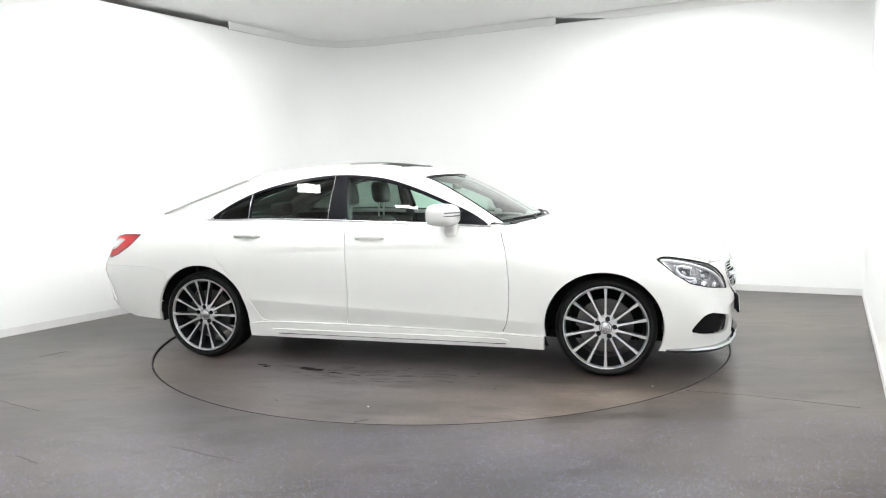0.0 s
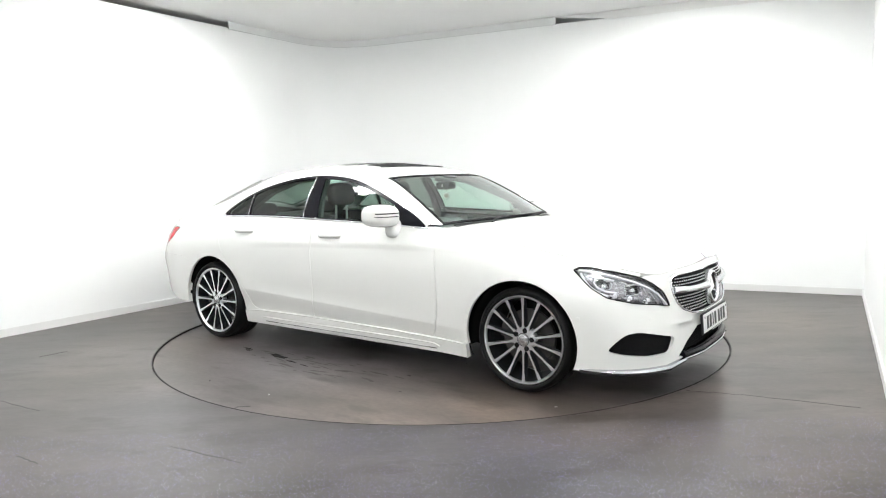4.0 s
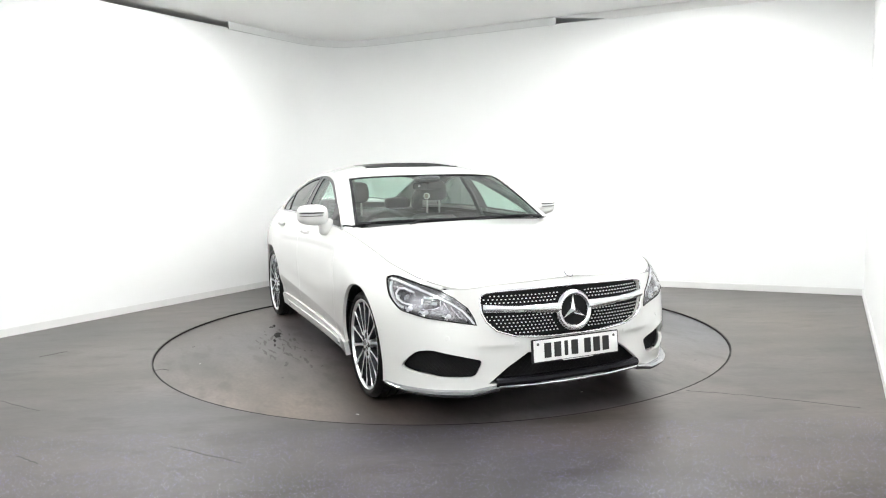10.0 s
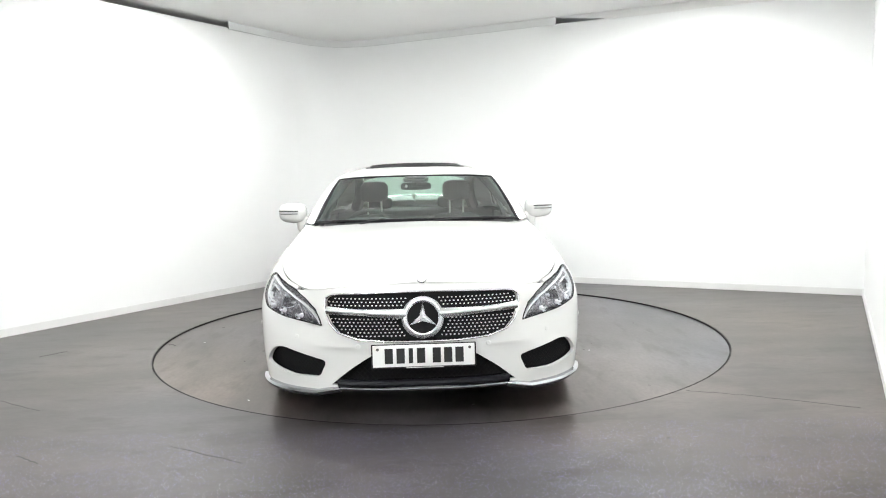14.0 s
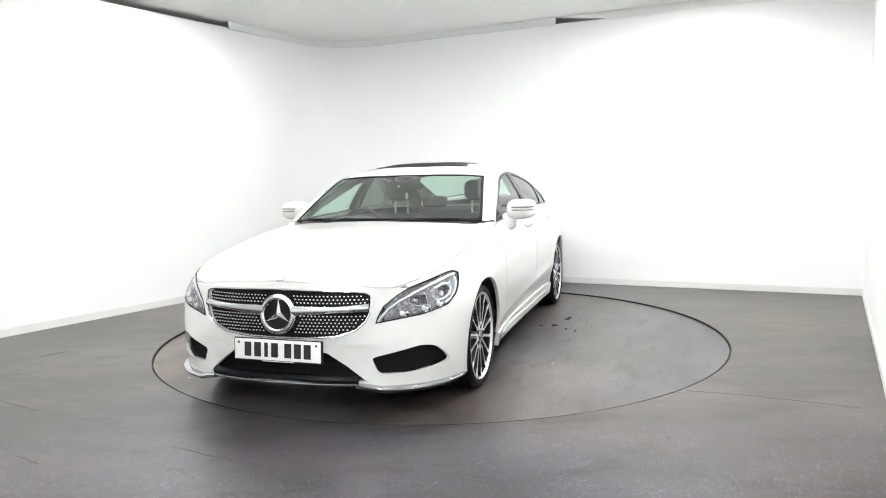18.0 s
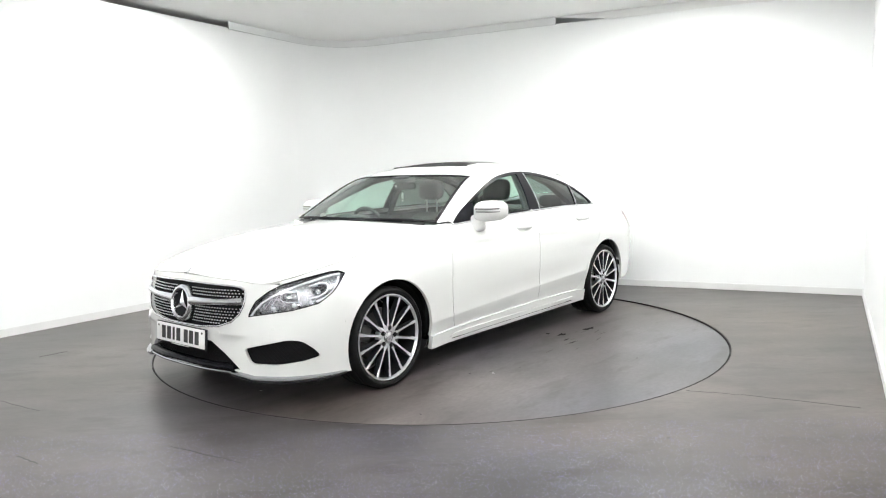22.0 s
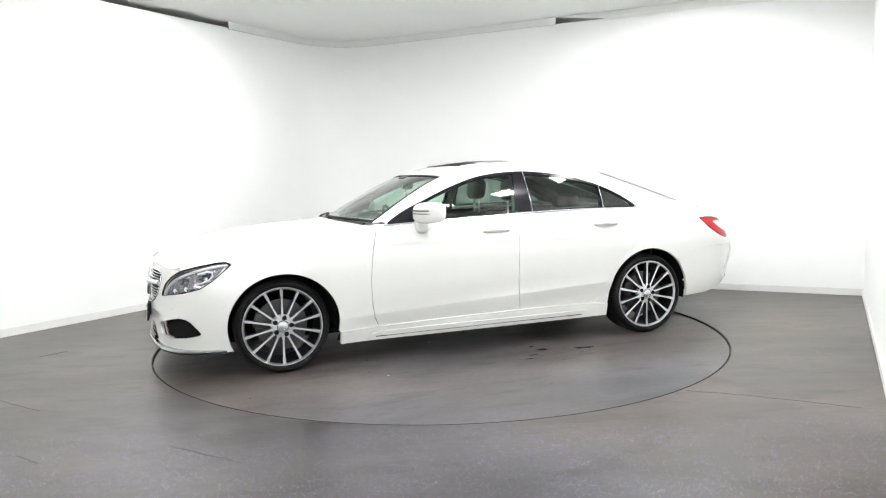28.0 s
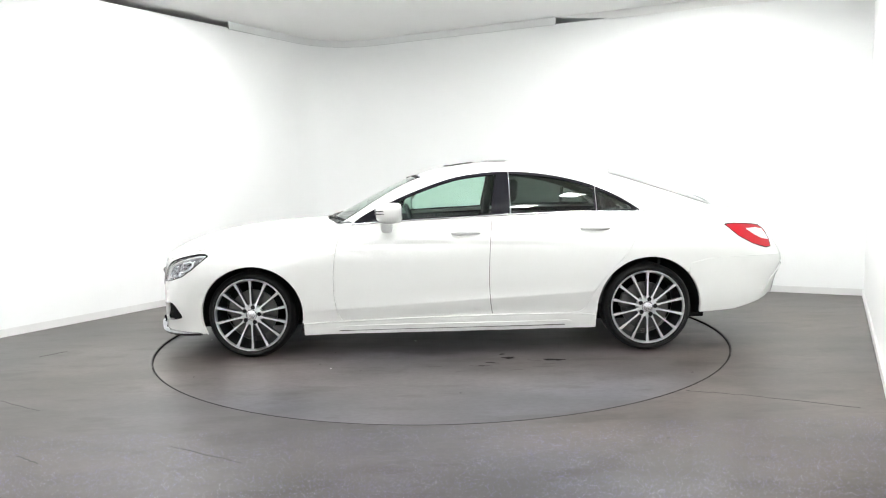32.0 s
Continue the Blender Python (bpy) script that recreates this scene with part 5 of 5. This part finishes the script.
def door_handles(car):
    for which, x0, x1, z in (("front", -.030, -.235, .872), ("rear", -.960, -1.165, .885)):
        for sg, door in zip((1, -1), DOORS[which]):
            pts, rad = [], []
            for i in range(15):
                u = i / 14
                x = x0 + (x1 - x0) * u
                p = side(s_x(x), z + .004 * math.sin(math.pi * u))
                out = .020 * math.sin(math.pi * min(1, max(0, u))) ** .5
                pts.append((p.x, sg * (p.y + out + .001), p.z))
                rad.append(.0100 + .0045 * math.sin(math.pi * u))
            part("door_handle", tube(pts, rad, 8, False, 1.25), PAINT, door)
            cup = rounded([(s_x(x0 - .03), z - .028), (s_x(x1 + .05), z - .028), (s_x(x1 + .05), z - .006), (s_x(x0 - .03), z - .006)], .012, 4)
            bm = sheet(side, cup, (), .03, .003, (0, 0, .5), lift=.0015, edge=.02)
            part("handle_recess", bm if sg > 0 else flip_y(bm), PAINT, door)


def wipers(car):
    def on_glass(x, y, h):
        return upper(x, y) + Vector((.4, 0, .9)).normalized() * h
    def base(y):
        return .93 - .164 * (y / .734) ** 2
    poly = [(base(y) + .004, y) for y in np.linspace(-.66, .66, 31)] + [(base(y) + .085, y) for y in np.linspace(.66, -.66, 31)]
    part("scuttle", sheet(upper, poly, (), .04, .01, (.6, 0, .4), lift=-.006), PLASTIC, car, "black plastic scuttle panel")
    for y0, y1, piv, arm_y in ((-.60, .03, -.40, -.28), (-.03, .58, .02, .28)):
        w = part("wiper", tube([on_glass(base(y) - .004, y, .010) for y in np.linspace(y0, y1, 12)], .006, 6), PLASTIC, car, "black wiper")
        arm = [on_glass(base(piv) + .05, piv, .010), on_glass(base(piv) + .035, piv + .06, .016), on_glass(base(arm_y) + .012, arm_y, .018), on_glass(base(arm_y) - .002, arm_y + .05, .015)]
        part("wiper_arm", tube(arm, [.010, .008, .006, .005], 6), PLASTIC, w)
        part("wiper_blade", tube([on_glass(base(y) - .008, y, .004) for y in np.linspace(y0, y1, 12)], .004, 5), INNER, w)


def sunroof(car):
    opening = rounded([(.0, -.37), (.0, .37), (-.215, .38), (-.215, -.38)], .04)
    part("sunroof_opening", sheet(upper, opening, (), .05, 0, (-.4, 0, .6), lift=.0015), INNER, car, "dark open sunroof")
    pane = rounded([(-.29, -.37), (-.29, .37), (-.475, .38), (-.475, -.38)], .04)
    bm = sheet(upper, pane, (), .05, .009, (-.4, 0, .6), lift=.003)
    g = part("sunroof_glass", bm, BLACK, car, "black glass panel slid back over the roof")
    for x, y in ((-.31, .31), (-.31, -.31), (-.45, .31), (-.45, -.31)):
        part("sunroof_foot", tube([upper(x, y) - Vector((0, 0, .01)), upper(x, y) + Vector((0, 0, .0015))], .012, 8), PLASTIC, g)
    ys = np.linspace(-.40, .40, 21)
    d = part("wind_deflector", tube([upper(.015 - .05 * (y / .38) ** 2, y) + Vector((0, 0, .004)) for y in ys], .004, 6), PLASTIC, car, "raised black wind deflector")
    for y in np.linspace(-.31, .31, 7):
        x = .015 - .05 * (y / .38) ** 2
        part("deflector_stay", tube([upper(x, y) - Vector((0, 0, .004)), upper(x, y) + Vector((0, 0, .003))], .004, 6), PLASTIC, d)


def roof_fin(car):
    bm = bmesh.new()
    rows = []
    for i in range(13):
        u = i / 12
        x = -1.14 - .17 * u
        h = .040 * u ** 1.3 * (1 if u < .9 else 1 - 4 * (u - .9))
        w = .022 * (1 - .45 * abs(u - .5))
        base = upper(x, 0)
        rows.append([bm.verts.new((x, w * math.cos(q), base.z - .004 + (h + .004) * math.sin(q) ** .7)) for q in [math.pi * k / 8 for k in range(9)]])
    for a, b in zip(rows, rows[1:]):
        for k in range(8):
            bm.faces.new((a[k], a[k + 1], b[k + 1], b[k]))
    bm.faces.new(rows[-1])
    bmesh.ops.recalc_face_normals(bm, faces=bm.faces[:])
    part("roof_antenna", bm, PAINT, car, "small white aerial fin")


def cabin(car):
    for sg in (1, -1):
        y = sg * .365
        seat = part("front_seat", puff(-.30, .24, y - .26, y + .26, .30, .50, .5), LEATHER, car, "black leather front seat with headrest")
        back = puff(-.44, -.26, y - .25, y + .25, .40, .955, .5, None, .16)
        part("seat_back", back, LEATHER, seat)
        for d in (-1, 1):
            part("side_bolster", puff(-.40, -.20, y + d * .22 - .05, y + d * .22 + .05, .45, .88, .6, None, .13), LEATHER, seat)
        part("headrest", puff(-.545, -.43, y - .125, y + .125, 1.065, 1.245, .55, None, .02), LEATHER, seat)
        for d in (-1, 1):
            part("headrest_post", tube([(-.50, y + d * .06, .93), (-.495, y + d * .06, 1.09)], .0085, 8), PLATE, seat, "chrome headrest post")
    bench = part("rear_bench", puff(-1.15, -.62, -.62, .62, .30, .52, .5), LEATHER, car, "black leather rear bench")
    part("bench_back", puff(-1.34, -1.14, -.64, .64, .42, .95, .5, None, .16), LEATHER, bench)
    for y in (-.36, .36):
        part("headrest", puff(-1.50, -1.38, y - .13, y + .13, .96, 1.08, .55), LEATHER, bench)
    dash = part("dashboard", puff(.46, .95, -.74, .74, .60, .945, .45, None, -.02), DASH, car, "dark vinyl dashboard")
    part("instrument_hood", puff(.42, .60, -.54, -.20, .86, .985, .5), DASH, dash)
    part("centre_screen", box(.455, .468, -.10, .13, .89, .985, .004), BLACK, dash)
    for y in (-.62, -.06, .06, .62):
        ring = lathe([(.022, -.004), (.036, -.004), (.036, .004), (.022, .004)], 20, "x", True)
        ring.transform(Matrix.Translation((.452, y, .845)))
        part("vent_ring", ring, SATIN, dash)
    wheel = lathe([(.186 + .015 * math.cos(a), .015 * math.sin(a)) for a in np.linspace(0, 2 * math.pi, 10)[:-1]], 48, "x", True)
    wm = pose(.30, -.37, .855, 0, 20, 0)
    wheel.transform(wm)
    st = part("steering_wheel", wheel, LEATHER, car, "black leather steering wheel on the car's right")
    hub = puff(-.03, .03, -.075, .075, -.06, .06)
    for a, b in (((0, .05, 0), (0, .18, .01)), ((0, -.05, 0), (0, -.18, .01)), ((0, 0, -.05), (0, 0, -.18))):
        join(hub, tube([a, b], [.018, .012], 8))
    hub.transform(wm)
    part("steering_hub", hub, DASH, st)
    mir = part("interior_mirror", puff(.255, .29, -.12, .12, 1.175, 1.235, .5), BLACK, car)
    part("mirror_stalk", tube([(.28, 0, 1.22), (.315, 0, 1.262)], .012, 8), PLASTIC, mir)
    part("sensor_cover", puff(.215, .335, -.10, .10, 1.235, 1.285, .6), DASH, mir)
    spot = lathe([(0, .0), (.011, .0)], 16, "x")
    spot.transform(Matrix.Translation((.2915, -.075, 1.207)))
    part("mirror_button", spot, WHITE_LENS, mir)
    dot = lathe([(0, .006), (.017, .006), (.024, .004), (.024, -.004), (.017, -.006), (0, -.006)], 32, "x")
    dot.transform(Matrix.Translation((.285, -.012, 1.128)) @ Matrix.Rotation(radians(-54), 4, "Z"))
    pend = part("hanging_medallion", dot, MEDAL, car, "round silver medallion hung from the mirror")
    ring = lathe([(.018, .0075), (.0255, .006), (.0255, -.006), (.018, -.0075)], 32, "x")
    ring.transform(Matrix.Translation((.285, -.012, 1.128)) @ Matrix.Rotation(radians(-54), 4, "Z"))
    part("medallion_rim", ring, PLATE, pend)
    part("cord", tube([(.285, -.012, 1.158), (.285, -.006, 1.19)], .0018, 5), PLASTIC, pend)
    part("tassel", tube([(.285, -.012, 1.098), (.286, -.012, 1.082)], [.003, .005], 6), PLATE, pend)
    half = [(.20, 0), (.17, .50), (-.1, .53), (-.7, .51), (-1.25, .50), (-1.27, 0)]
    poly = half + [(x, -y) for x, y in reversed(half) if y > 0]
    part("headliner", sheet(upper, poly, (), .08, 0, (-.4, 0, .6), lift=-.028), DASH, car)
    for x0, x1, y0 in ((.70, -.30, .80), (-.36, -1.2, .80)):
        for sg in (1, -1):
            card = box(x1, x0, sg * y0 - .02, sg * y0 + .02, .32, .935, .012)
            part("door_card", card, DASH, car)
    for sg in (1, -1):
        part("inner_b_pillar", tube([(-.36, sg * .775, .93), (-.385, sg * .70, 1.12), (-.41, sg * .60, 1.28)], [.045, .04, .035], 8, False, .5), DASH, car)
        part("inner_a_pillar", tube([(.70, sg * .735, .95), (.50, sg * .685, 1.06), (.28, sg * .605, 1.17), (.08, sg * .56, 1.25), (-.2, sg * .53, 1.30), (-.45, sg * .53, 1.31), (-.8, sg * .52, 1.28), (-1.1, sg * .53, 1.2), (-1.35, sg * .55, 1.08), (-1.5, sg * .6, .98)], [.022, .028, .032, .034, .034, .034, .036, .045, .06, .06], 8), DASH, car)


# ---------------------------------------------------------------- the whole car
car = new("car")
front_bumper(car)
body_panels(car)
top_panels(car)
glazing(car)
inner_shell(car)
wheels(car)
grille(car)
number_plate(car)
intakes(car)
headlights(car)
tail_lights(car)
door_mirrors(car)
door_handles(car)
wipers(car)
sunroof(car)
roof_fin(car)
cabin(car)
tagged(car, "white four-door coupe saloon with silver multi-spoke wheels, on the turntable", "car")


def motions():
    rows, disc = [], []
    for t, deg in TURNS:
        m = pose(0, 0, -SINK, 0, 0, deg)
        disc.append((t, m))
        rows.append((t, m @ pose(CAR_X, CAR_Y, SINK + 0.0012)))
    walk(turntable, disc)
    walk(car, rows)


motions()
